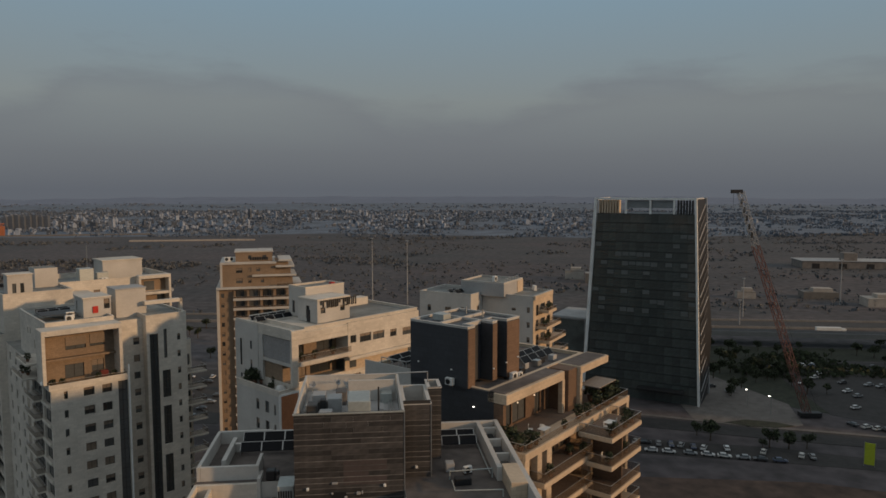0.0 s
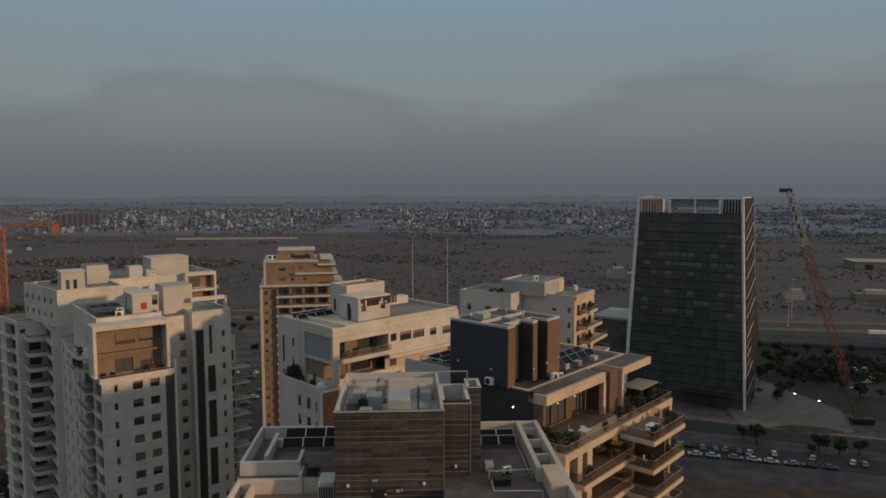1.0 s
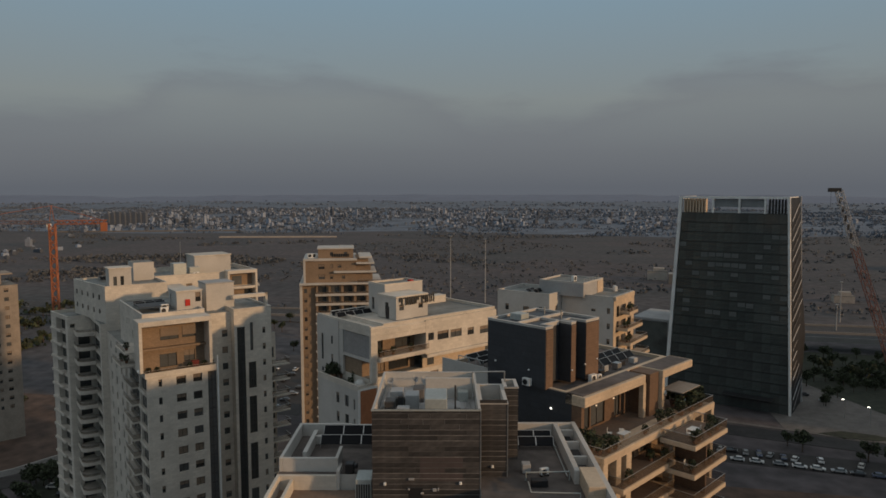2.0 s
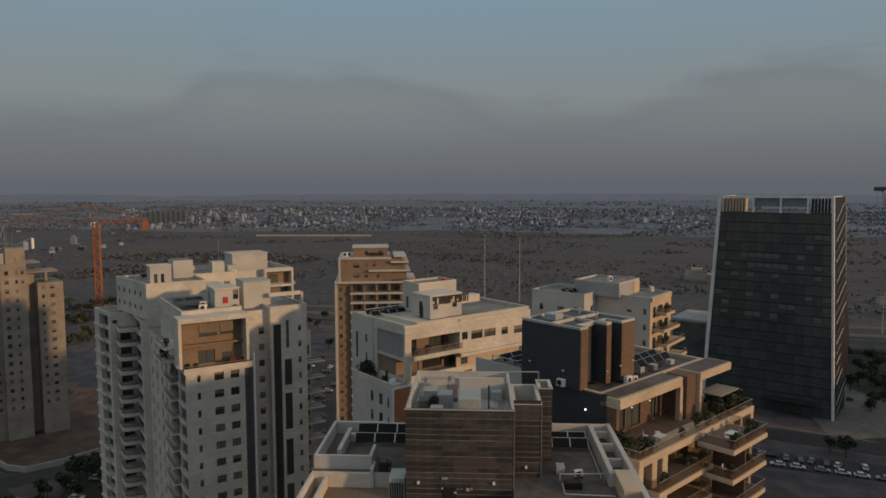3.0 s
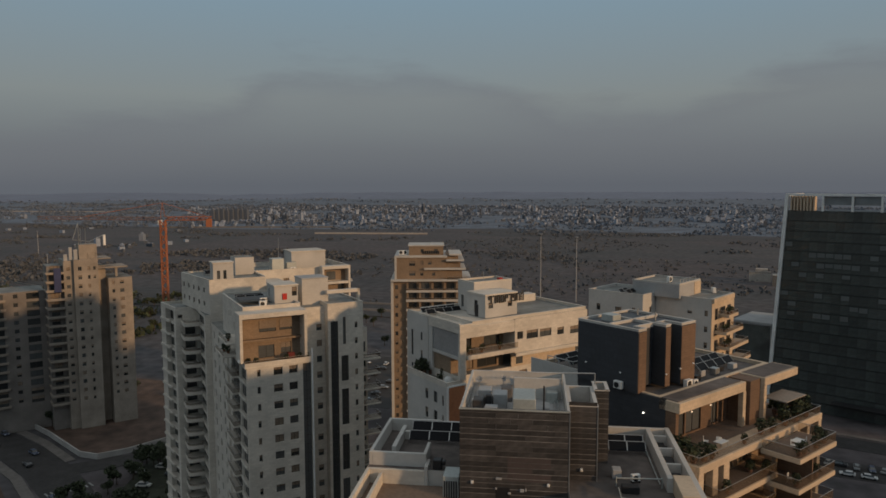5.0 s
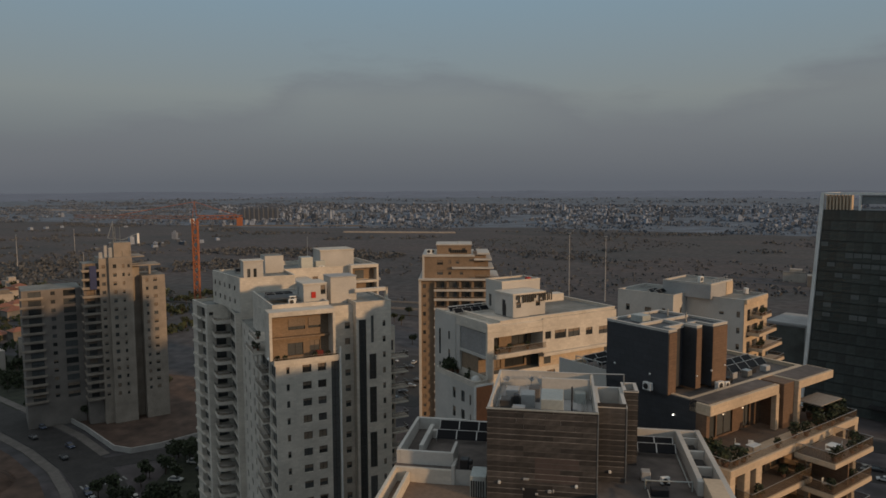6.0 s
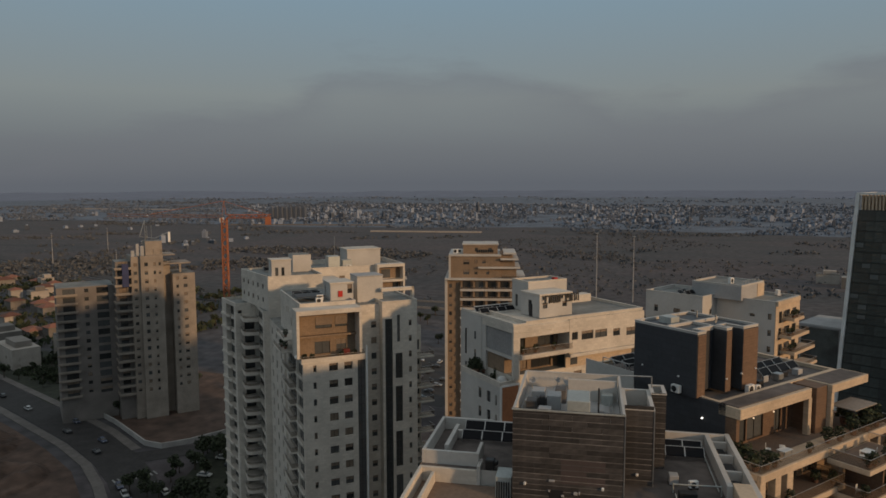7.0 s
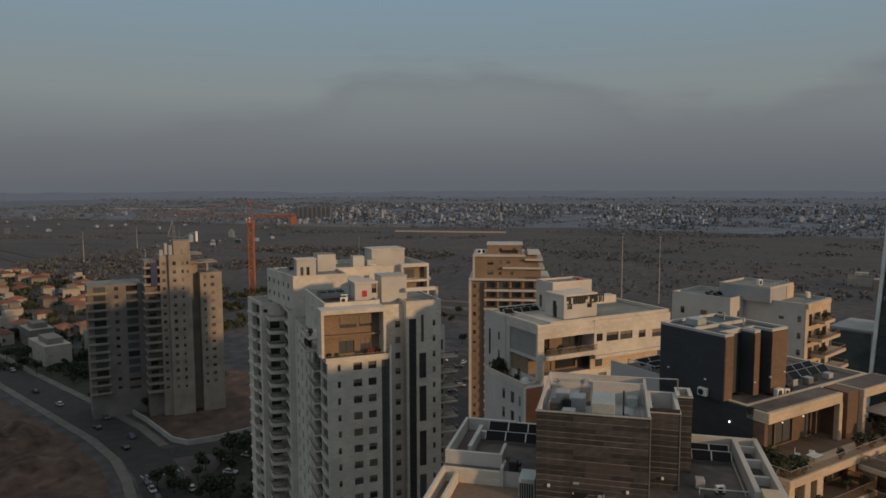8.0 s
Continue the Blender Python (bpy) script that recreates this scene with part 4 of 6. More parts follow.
for z in rear_rows:
    slab = piece("balcony", ("round",), round_slab, STONE, W, pose(-1.73, 39.5, z))
    balustrade(slab, [(-3.4, 5.3), (-3.4, 1.5), (-2.9, 0.4), (-1.9, 0.08), (-0.1, 0.08)], 0.45, 0.6)
    piece("slab_edge", ("wing",), lambda: soft(boxes((-0.5, 0.0, 0.0, 6.6, -0.3, 0.25)), 0.04), STONE, W, pose(-6.95, 48.4, z - 0.2, 0, 0, 10.7))
walls(W, rect(-0.4, 12.0, 16.02, 32.98), 0, 57.0, STONE, {3: [(a, a + 1.2, 54 - 3.2 * k, 55.6 - 3.2 * k) for a in (3, 8, 13) for k in range(16)]}, name="link_wall")
walls(W, rect(0.6, 5.0, 34.2, 38), 66.0, 69.9, RENDER, {0: [(0.8, 1.5, 66.2, 68.2), (2.2, 2.9, 66.2, 68.2)]}, name="roof_house_wall")
part("roof_house_cap", soft(boxes((0.4, 5.2, 34.0, 38.2, 69.85, 70.05)), 0.03), STONE, W)
walls(W, rect(7.0, 11.4, 42, 47.5), 66.0, 70.1, RENDER, name="roof_house_wall")
solar(W, 0.6, 45.0, 66.0, 3, 2, 1.8)
# far volume
walls(W, rect(12.0, 36.5, 44, 62), 0, 65.4, STONE, {0: [(3 + k * 4, 4.4 + k * 4, 62.6, 64.2) for k in range(4)]}, name="far_wall")
parapet(W, rect(12.0, 36.5, 44, 62), 65.3, 1.2, STONE, 0.25)
part("stepped_band", soft(boxes((12.0, 17.5, 30.0, 43.9, 61.0, 64.4)), 0.05), STONE, W)
walls(W, rect(22.8, 31.8, 50, 57), 65.4, 70.0, RENDER, name="roof_house_wall")
part("roof_house_cap", soft(boxes((22.6, 32.0, 49.8, 57.2, 69.95, 70.2)), 0.03), STONE, W)
part("roof_tank", soft(boxes((17.0, 20.0, 47, 50, 65.4, 68.8), (21, 23.5, 48, 50, 65.4, 67.6)), 0.05), PALE, W)
part("aerial", rods([((20.5, 54, 65.4), (20.5, 54, 73.5))], 0.08), METAL, W)
part("portal", soft(boxes((28.2, 35.6, 41.6, 43.98, 66.0, 66.8), (35.1, 35.6, 41.6, 43.98, 55, 65.98), (28.2, 28.7, 41.6, 43.98, 55, 65.98), (28.72, 35.08, 41.6, 43.98, 62.2, 62.8)), 0.04), STONE, W)
# tan sheets on the portal's back wall put the recess shade into colour
part("portal_shade", boxes((28.75, 35.05, 43.9, 43.99, 55, 62.1), (28.75, 35.05, 43.9, 43.99, 62.9, 65.9)), TAN, W)
part("portal_window", boxes((30.0, 32.4, 43.84, 43.89, 63.0, 65.2)), PANE, W)
part("portal_window", boxes((33.0, 34.6, 43.84, 43.89, 59.4, 61.8)), PANE, W)
dish(W, 36.0, 42.2, 62.0, 0.7, 30)
for u, v, z in ((0.6, 1.2, 54.25), (2.0, 1.0, 54.25), (7.6, 1.0, 54.25), (10.2, 1.2, 54.25), (11.4, 0.8, 54.25), (-1.6, 8.0, 55.5), (-2.0, 10.0, 55.5), (-1.8, 6.6, 58.15)):
    potted(W, u, v, z, 1.0)
for u, v, z in ((4.4, 4.9, 64.3), (5.4, 8.5, 64.3), (15.0, 16.0, 63.0), (20.0, 15.0, 63.6), (3.0, 40.0, 66.0), (22.0, 46.0, 65.4)):
    ac_unit(W, u, v, z, 0, 1.2)

# ---- tan stepped tower behind ----
Y = site("stepped_tower", -73.37, 224.31, 75, "tan stone stepped residential tower with white balcony bands", "building")
yh = []
for k in range(16):
    z = 51.6 - 3.2 * k
    yh += [(5.6 + j * 4.3, 8.4 + j * 4.3, z, z + 2.3) for j in range(4)] + [(1.0, 2.0, z, z + 1.4), (23.6, 24.8, z, z + 1.4)]
walls(Y, rect(0, 27, 0, 22), 0, 54.4, TAN, {0: yh})
for k in range(16):
    balcony(Y, 4.8, 22.8, -1.5, -0.02, 51.4 - 3.2 * k, 0.75, RENDER, "lfr", 0.6)
    for j in range(5):
        piece("balcony_column", (), lambda: boxes((0, 0.6, -1.2, 0.0, 0.0, 2.3)), TAN, Y, pose(5.0 + j * 4.2, 0, 51.42 - 3.2 * k))
part("cornice", soft(boxes((-0.4, 27.3, -1.6, 22.3, 54.4, 55.0)), 0.05), RENDER, Y)
part("corner_band", soft(boxes((-0.4, 0.5, -0.5, -0.02, 0, 54.38)), 0.03), RENDER, Y)
walls(Y, rect(1.3, 18.4, 0.3, 20), 55.0, 62.4, TAN, {0: [(4.6, 6.6, 56.2, 57.8), (4.6, 6.6, 59.6, 61.2), (8.4, 9.4, 56.2, 57.4), (8.4, 9.4, 60.0, 61.2), (11, 12.2, 60.0, 61.2), (12.4, 13.4, 56.2, 57.4)]}, name="upper_wall")
part("cornice", soft(boxes((0.9, 18.8, -0.2, 20.2, 62.4, 63.1)), 0.05), RENDER, Y)
part("corner_band", soft(boxes((0.9, 1.6, -0.1, 0.28, 55.02, 62.38)), 0.03), RENDER, Y)
for k, (u0, u1, z) in enumerate(((11.0, 25.2, 58.3), (18.5, 24.6, 61.2), (19.5, 23.8, 63.2))):
    part("terrace_slab", soft(boxes((u0, u1, -0.9, 14, z, z + 0.6)), 0.04), RENDER, Y)
    part("terrace_wall", boxes((18.42, u1 - 1.2, 0.8, 13, z - 3.0, z - 0.02)), TAN, Y)
balustrade(Y, [(18.8, -1.4), (27.1, -1.4)], 55.0, 1.0)
walls(Y, rect(5.8, 17.6, 1.6, 12), 63.1, 66.3, TAN, {0: [(4.0, 5.0, 64.0, 65.2), (8.6, 9.8, 64.0, 65.2)]}, name="roof_house_wall")
part("roof_house_cap", soft(boxes((5.5, 17.9, 1.3, 12.3, 66.2, 66.6)), 0.03), RENDER, Y)
for k in range(8):
    part("sign_bar", boxes((10.4 + k * 0.75, 10.9 + k * 0.75, 1.42, 1.55, 63.6, 64.6)), SIGN, Y)
rod_parts("roof_rail", [((13.0, 2, 66.6), (13.0, 2, 67.6)), ((17.4, 2, 66.6), (17.4, 2, 67.6)), ((13.0, 2, 67.5), (17.4, 2, 67.5))], 0.07, METAL, Y)
ac_unit(Y, 3.2, 2.5, 63.1, 0, 1.6)
ac_unit(Y, 4.6, 3.0, 63.1, 0, 1.6)

# ---- white building with stepped balconies ----
A = site("apartment_building", 19.44, 148.74, 29, "white apartment building with stepped sunlit balconies", "building")
ah = {3: [(7.0, 8.0, 60.4, 61.0)], 0: []}
for k in range(18):
    z = 60.2 - 3.3 * k
    ah[3] += [(11.0 - 0.4, 11.4 - 0.1, z, z + 1.2)] if k else [(10.6, 11.3, z, z + 1.2)]
    ah[0] += [(1.6, 2.8, z - 0.8, z + 1.5), (4.4, 6.8, z - 0.8, z + 1.5), (8.2, 10.0, z - 0.8, z + 1.5)]
walls(A, rect(0, 12, 0, 12), 0, 63.4, RENDER, {3: ah[3]})
# beige sheet over the white front; warm sunlight is put into its colour
part("sunny_front", boxes((0.02, 12.0, -0.12, -0.02, 0, 63.3)), BEIGE, A)
for a, b, z0, z1 in ah[0]:
    window(A, pose(a, -0.16, z0), b - a, z1 - z0)
parapet(A, rect(0, 12, 0, 12), 63.3, 0.6, RENDER, 0.25)
part("roof_beam", soft(boxes((0.0, 11.0, -0.6, -0.14, 63.0, 63.95)), 0.03), BEIGE, A)
for k, (u0, u1) in enumerate(((3.4, 8.4), (1.5, 10.6), (2.6, 13.2), (2.0, 14.0), (2.0, 14.6), (2.0, 14.6), (2.0, 14.6), (2.0, 14.6))):
    balcony(A, u0, u1, -2.4 - 0.3 * min(k, 3), -0.15, 60.4 - 3.3 * k, 0.6, BEIGE, "lfr", 0.7)
    for j in range(2):
        potted(A, u0 + 0.9 + j * 1.7, -1.8, 60.42 - 3.3 * k, 1.0)
walls(A, rect(12.02, 15.0, 1.5, 11), 0, 54.0, RENDER)
walls(A, rect(-5.8, 6.0, 12.1, 25), 0, 63.6, RENDER, {0: [(3.0, 3.9, 60.0, 61.2)], 3: [(2.0, 2.9, 59.8, 61.2), (6.5, 8.0, 60, 61), (10.4, 11.2, 59.8, 61.2)]}, name="rear_wall")
parapet(A, rect(-5.8, 6.0, 12.1, 25), 63.5, 0.7, RENDER, 0.25)
walls(A, rect(-1.0, 9.6, 6.4, 17.0), 63.4, 66.2, GREY, {0: [(8.2, 9.2, 64, 65.8)]}, name="roof_house_wall")
# the roof house's sunlit side, coloured beige over the grey
part("roof_house_front", boxes((6.4, 9.6, 6.3, 6.38, 63.5, 66.15)), BEIGE, A)
parapet(A, rect(-1.0, 9.6, 6.4, 17.0), 66.1, 0.45, RENDER, 0.22)
rod_parts("roof_rail", [((k * 1.5, 6.7, 66.5), (k * 1.5, 6.7, 67.3)) for k in range(6)] + [((0, 6.7, 67.3), (7.5, 6.7, 67.3))], 0.05, METAL, A)
solar(A, -5.0, 16.0, 63.6, 2, 2, 1.8)
ac_unit(A, 2.0, 10.0, 66.2, 0, 1.3)
ac_unit(A, 11.0, 4.0, 63.4, 40, 1.3)

# ---- glass office tower ----
G = site("office_tower", 102.6, 272.3, 118, "dark glass office tower with white tapering edge frames", "office tower")


def left_at(z):
    return -47.3 + 4.3 * z / 83.0


def right_at(z):
    return -3.5 * z / 83.0


def taper(u_left, u_right, v0, v1, z0, z1):
    bm = bmesh.new()
    c = [bm.verts.new((u, v, z)) for z in (z0, z1) for u, v in ((u_left(z), v0), (u_right(z), v0), (u_right(z), v1), (u_left(z), v1))]
    for f in ((3, 2, 1, 0), (4, 5, 6, 7), (0, 1, 5, 4), (1, 2, 6, 5), (2, 3, 7, 6), (3, 0, 4, 7)):
        bm.faces.new([c[i] for i in f])
    return bm


part("core", taper(lambda z: left_at(z) + 0.4, lambda z: right_at(z) - 0.4, 0.3, 21.0, 0, 77.0), DARK, G)
part("edge_frame", taper(lambda z: left_at(z) - 0.9, lambda z: left_at(z) + 0.35, -0.7, 0.9, 0, 83.4), WHITE, G, "white edge frame")
part("edge_frame", taper(lambda z: right_at(z) - 0.5, lambda z: right_at(z) + 0.3, -0.7, 1.2, 0, 83.4), WHITE, G, "white edge frame")
part("top_beam", boxes((-42.9, -3.9, -0.6, 0.5, 82.6, 83.38)), WHITE, G)
part("top_beam", boxes((-42.9, -3.9, 20.0, 21.0, 82.4, 83.2)), WHITE, G)
part("side_beam", boxes((-43.6, -42.8, 0.92, 21.0, 82.4, 83.36)), WHITE, G)
part("side_beam", boxes((-4.0, -3.2, 1.62, 21.0, 82.4, 83.36)), WHITE, G)
for u in (-30.8, -21.0, -11.7):
    part("crown_post", boxes((u - 0.35, u + 0.35, -0.5, 0.4, 76.9, 82.58)), WHITE, G)
part("crown_glass", boxes((-30.4, -12.0, 0.5, 0.6, 79.3, 82.5)), mat("crown_glass", (0.22, 0.24, 0.25), 0.3), G)
for k in range(8):
    part("crown_fin", boxes((-42.2 + k * 1.15, -41.7 + k * 1.15, 0.2, 3.0, 77.0, 82.5)), BEIGE, G, "pale vertical crown fin")
for k in range(6):
    part("crown_fin", boxes((-10.6 + k * 1.1, -10.2 + k * 1.1, 0.2, 3.0, 77.0, 82.5)), DARK, G)
# sunlit flank with raking struts
flank = bmesh.new()
zs = [0, 14, 28, 55, 83]
bulge = [0.6, 1.6, 2.6, 1.2, 0.7]
lo = [(flank.verts.new((right_at(z) + 0.3, 1.6, z)), flank.verts.new((right_at(z) + b, 21.0, z))) for z, b in zip(zs, bulge)]
for (a, b), (c, d) in zip(lo, lo[1:]):
    flank.faces.new((a, b, d, c))
part("flank_wall", flank, DARK, G)
for k in range(20):
    z = 3.8 * k + 2
    part("flank_strut", rods([((right_at(z) + 0.7, 1.8, z), (right_at(z) + 1.5 - 0.02 * abs(z - 28), 20.5, z + 6.5))], 0.2, 4), GREY if k % 2 else BATTEN, G)
part("rear_frame", taper(lambda z: right_at(z) + 0.4, lambda z: right_at(z) + 1.3, 21.02, 22.0, 0, 83.4), GREY, G)
part("podium", soft(boxes((-62.0, -47.5, 2.0, 24.0, 0, 31.0)), 0.2), GREY, G)
part("podium_roof", soft(boxes((-62.5, -47.2, 1.4, 24.4, 31.0, 31.9)), 0.1), GREY, G)
part("podium_glass", boxes((-61.5, -48.0, 1.85, 1.99, 2, 30.5)), TOWER_PANE, G)
part("entrance_canopy", soft(boxes((-24, -6, -5.0, -0.1, 5.4, 5.8)), 0.05), DARK, G)
SPANDREL = mat("spandrel_glass", (0.040, 0.047, 0.046), 0.2, bump=0)
BLIND_REFLECTION = mat("blind_reflection", (0.115, 0.125, 0.122), 0.6)
gr = random.Random(8)
NF, NP = 20, 14
for k in range(NF):
    z0, z1 = 77.0 * k / NF, 77.0 * (k + 1) / NF
    zm = (z0 + z1) / 2
    a, b = left_at(zm) + 0.5, right_at(zm) - 0.6
    w = (b - a) / NP
    for j in range(NP):
        lit = gr.random()
        piece("pane", (), lambda: boxes((0.01, 0.99, 0, 0.06, 0.02, 0.98)), TOWER_PANE, G,
              pose(a + j * w, 0.12, z0, gr.gauss(0, 0.15), 0, gr.gauss(0, 0.2)) @ Matrix.Diagonal((w, 1, z1 - z0, 1)))
        # grey blinds; pale bands of reflected light are painted with them too
        if (k in (10, 14, 15) and lit < 0.6) or (k in (9, 11, 13, 16, 17) and lit < 0.22 and j not in (8, 9)):
            part("blind", boxes((a + j * w + 0.15, a + (j + 1) * w - 0.15, -0.03, 0.0, z1 - 1.9 - gr.random() * 0.5, z1 - 0.5)), BLIND_REFLECTION, G, "half lowered grey blind doubling as a painted reflection")
    part("spandrel", boxes((a, b, 0.0, 0.1, z1 - 0.3, z1 - 0.05)), SPANDREL, G)

# ---- concrete tower under construction ----
B = site("unfinished_tower", -186.2, 202.37, 40, "raw concrete residential tower still under construction", "building")
br = [57.2 - 3.12 * k for k in range(16)]
walls(B, rect(3.0, 10.8, 0, 14), 0, 61.0, CONCRETE, {0: [h for z in br for h in ((1.3, 2.5, z, z + 1.4), (4.4, 5.2, z, z + 1.3))] + [(6.2, 7.0, 57.2, 58.4), (6.2, 7.0, 54.1, 55.3)]}, deep=0.3)
walls(B, rect(0, 3.0, 1.6, 14), 0, 60.8, CONCRETE, {0: [(0.8, 2.0, z, z + 1.2) for z in br]}, deep=0.3)
walls(B, rect(10.8, 14.0, 5.0, 14), 0, 58.0, CONCRETE, glazed=False)
part("roof_slab", soft(boxes((9.6, 21.0, 2.0, 12, 57.2, 57.7), (10.0, 15.5, 2.0, 12, 60.6, 61.0)), 0.04), CONCRETE, B)
part("column", soft(boxes((16.8, 17.6, 2.5, 3.3, 54.0, 57.19)), 0.03), CONCRETE, B)
walls(B, rect(14.0, 22.0, 0.2, 14), 0, 53.8, CONCRETE, {0: [h for z in br if z < 52 for h in ((1.2, 2.1, z + 0.5, z + 1.7), (3.8, 5.2, z + 0.5, z + 1.8))]}, deep=0.3)
walls(B, rect(5.0, 10.8, 1.0, 7), 61.0, 66.3, CONCRETE, {0: [(2.2, 2.9, 61.2, 63.2), (4.0, 5.4, 61.4, 63.4)]}, glazed=False, name="roof_house_wall")
for z in br:
    part("balcony_slab", soft(boxes((-5.6, -0.02, 1.0, 9.0, z - 1.0, z - 0.6)), 0.04), CONCRETE, B)
    part("balcony_edge", soft(boxes((-5.7, -0.02, 0.9, 1.0, z - 0.6, z - 0.1)), 0.02), CONCRETE, B)
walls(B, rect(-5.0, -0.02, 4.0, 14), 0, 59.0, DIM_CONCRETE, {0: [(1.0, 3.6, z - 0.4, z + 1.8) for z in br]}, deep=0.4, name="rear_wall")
part("netting", boxes((-3.2, -1.0, 0.6, 0.7, 50.0, 58.4)), mat("blue_netting", (0.05, 0.06, 0.13), 0.9), B, "blue safety netting")
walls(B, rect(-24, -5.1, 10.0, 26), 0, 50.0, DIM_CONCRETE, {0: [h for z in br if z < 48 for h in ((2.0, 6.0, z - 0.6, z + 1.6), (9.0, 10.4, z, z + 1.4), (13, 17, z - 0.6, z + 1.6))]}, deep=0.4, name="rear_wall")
for z in br:
    if z < 48:
        part("balcony_slab", soft(boxes((-24.6, -17.4, 8.4, 9.98, z - 1.0, z - 0.6)), 0.04), CONCRETE, B)
        part("balcony_edge", soft(boxes((-24.7, -17.3, 8.3, 8.4, z - 0.6, z - 0.1)), 0.02), CONCRETE, B)
rod_parts("hoist_rod", [((5.2, 2.2, 66.3), (5.2, 2.2, 74.0)), ((5.9, 2.2, 66.3), (5.9, 2.2, 72.0)), ((5.5, 2.9, 66.3), (5.3, 2.4, 74.0)), ((7.6, 3.0, 66.3), (7.6, 3.0, 72.0)), ((5.2, 2.2, 69), (5.9, 2.2, 70)), ((5.9, 2.2, 67.4), (5.2, 2.2, 69)),
                         ((3.4, 2.2, 68.0), (8.6, 2.2, 67.2)), ((8.6, 2.2, 67.2), (13.6, 2.2, 69.4)), ((5.2, 2.2, 73.8), (3.4, 2.2, 68.0))], 0.13, METAL, B)
part("hoist_counterweight", soft(boxes((13.2, 14.0, 1.8, 2.6, 65.6, 69.4)), 0.05), WHITE, B)
part("roof_clutter", soft(boxes((3.4, 4.6, 1.6, 2.4, 61, 64.6), (2.0, 3.0, 2.4, 3.2, 61, 65.4), (0.2, 1.4, 2, 3, 60.8, 63.0)), 0.05), GREY, B)

# ---- ground, roads and distance ----
def ground_mat():
    m = bpy.data.materials.new("fields")
    m.use_nodes = True
    n, l = m.node_tree.nodes, m.node_tree.links
    b = n["Principled BSDF"]
    b.inputs["Roughness"].default_value = 0.95
    co = n.new("ShaderNodeTexCoord")

    def cloud(scale, detail, stretch=(1, 1, 1)):
        mp = n.new("ShaderNodeMapping")
        mp.inputs["Scale"].default_value = stretch
        t = n.new("ShaderNodeTexNoise")
        t.inputs["Scale"].default_value, t.inputs["Detail"].default_value = scale, detail
        l.new(co.outputs["Object"], mp.inputs["Vector"])
        l.new(mp.outputs[0], t.inputs["Vector"])
        return t.outputs["Fac"]

    def ramp(value, stops):
        r = n.new("ShaderNodeValToRGB")
        e = r.color_ramp.elements
        while len(e) < len(stops):
            e.new(0.5)
        for k, (p, c) in enumerate(stops):
            e[k].position, e[k].color = p, (*c, 1)
        l.new(value, r.inputs[0])
        return r.outputs[0]

    def mixed(a, c, f):
        x = n.new("ShaderNodeMix")
        x.data_type = "RGBA"
        l.new(f, x.inputs[0])
        l.new(a, x.inputs[6])
        l.new(c, x.inputs[7])
        return x.outputs[2]

    vor = n.new("ShaderNodeTexVoronoi")
    vor.inputs["Scale"].default_value = 0.006
    l.new(co.outputs["Object"], vor.inputs["Vector"])
    sep = n.new("ShaderNodeSeparateColor")
    l.new(vor.outputs["Color"], sep.inputs[0])
    # plot and soil tones lean blue, with some distance haze put in
    plots = ramp(sep.outputs[0], ((0.0, (0.048, 0.053, 0.060)), (0.4, (0.088, 0.072, 0.075)), (0.7, (0.060, 0.063, 0.068)), (1.0, (0.098, 0.083, 0.086))))
    soil = ramp(cloud(0.012, 6, (1, 1.8, 1)), ((0.3, (0.042, 0.047, 0.052)), (0.5, (0.072, 0.066, 0.070)), (0.7, (0.104, 0.085, 0.085))))
    detail = ramp(cloud(0.15, 8), ((0.35, (0.6, 0.6, 0.6)), (0.7, (1.3, 1.3, 1.3))))
    base = n.new("ShaderNodeMix")
    base.data_type = "RGBA"
    base.inputs[0].default_value = 0.5
    l.new(plots, base.inputs[6])
    l.new(soil, base.inputs[7])
    gain = n.new("ShaderNodeMix")
    gain.data_type, gain.blend_type = "RGBA", "MULTIPLY"
    gain.inputs[0].default_value = 1.0
    l.new(base.outputs[2], gain.inputs[6])
    l.new(detail, gain.inputs[7])
    l.new(gain.outputs[2], b.inputs["Base Color"])
    return m


gb = bmesh.new()
bmesh.ops.create_grid(gb, x_segments=12, y_segments=12, size=5600)
g_me = bpy.data.meshes.new("ground")
gb.to_mesh(g_me)
gb.free()
g_me.materials.append(ground_mat())
tagged(new("ground", g_me), "flat dry fields and scrubland in dusk light", "ground", kind="structure")


def ribbon(name, pts, width, z, material, label, category="road", thick=0.12, parent=None):
    """A road or strip along a line of points, with an edge of its own."""
    bm = bmesh.new()
    rowsv = []
    P = [Vector(p) for p in pts]
    for i, p in enumerate(P):
        d = (P[min(i + 1, len(P) - 1)] - P[max(i - 1, 0)]).normalized()
        s = Vector((-d.y, d.x)) * width / 2
        rowsv.append([bm.verts.new((*(p + s * k), zz)) for k, zz in ((1, z - thick), (1, z), (-1, z), (-1, z - thick))])
    for a, b in zip(rowsv, rowsv[1:]):
        for k in range(3):
            bm.faces.new((a[k], a[k + 1], b[k + 1], b[k]))
    bmesh.ops.recalc_face_normals(bm, faces=bm.faces)
    me = bpy.data.meshes.new(name)
    bm.to_mesh(me)
    bm.free()
    me.materials.append(material)
    return tagged(new(name, me), label, category, kind="structure")


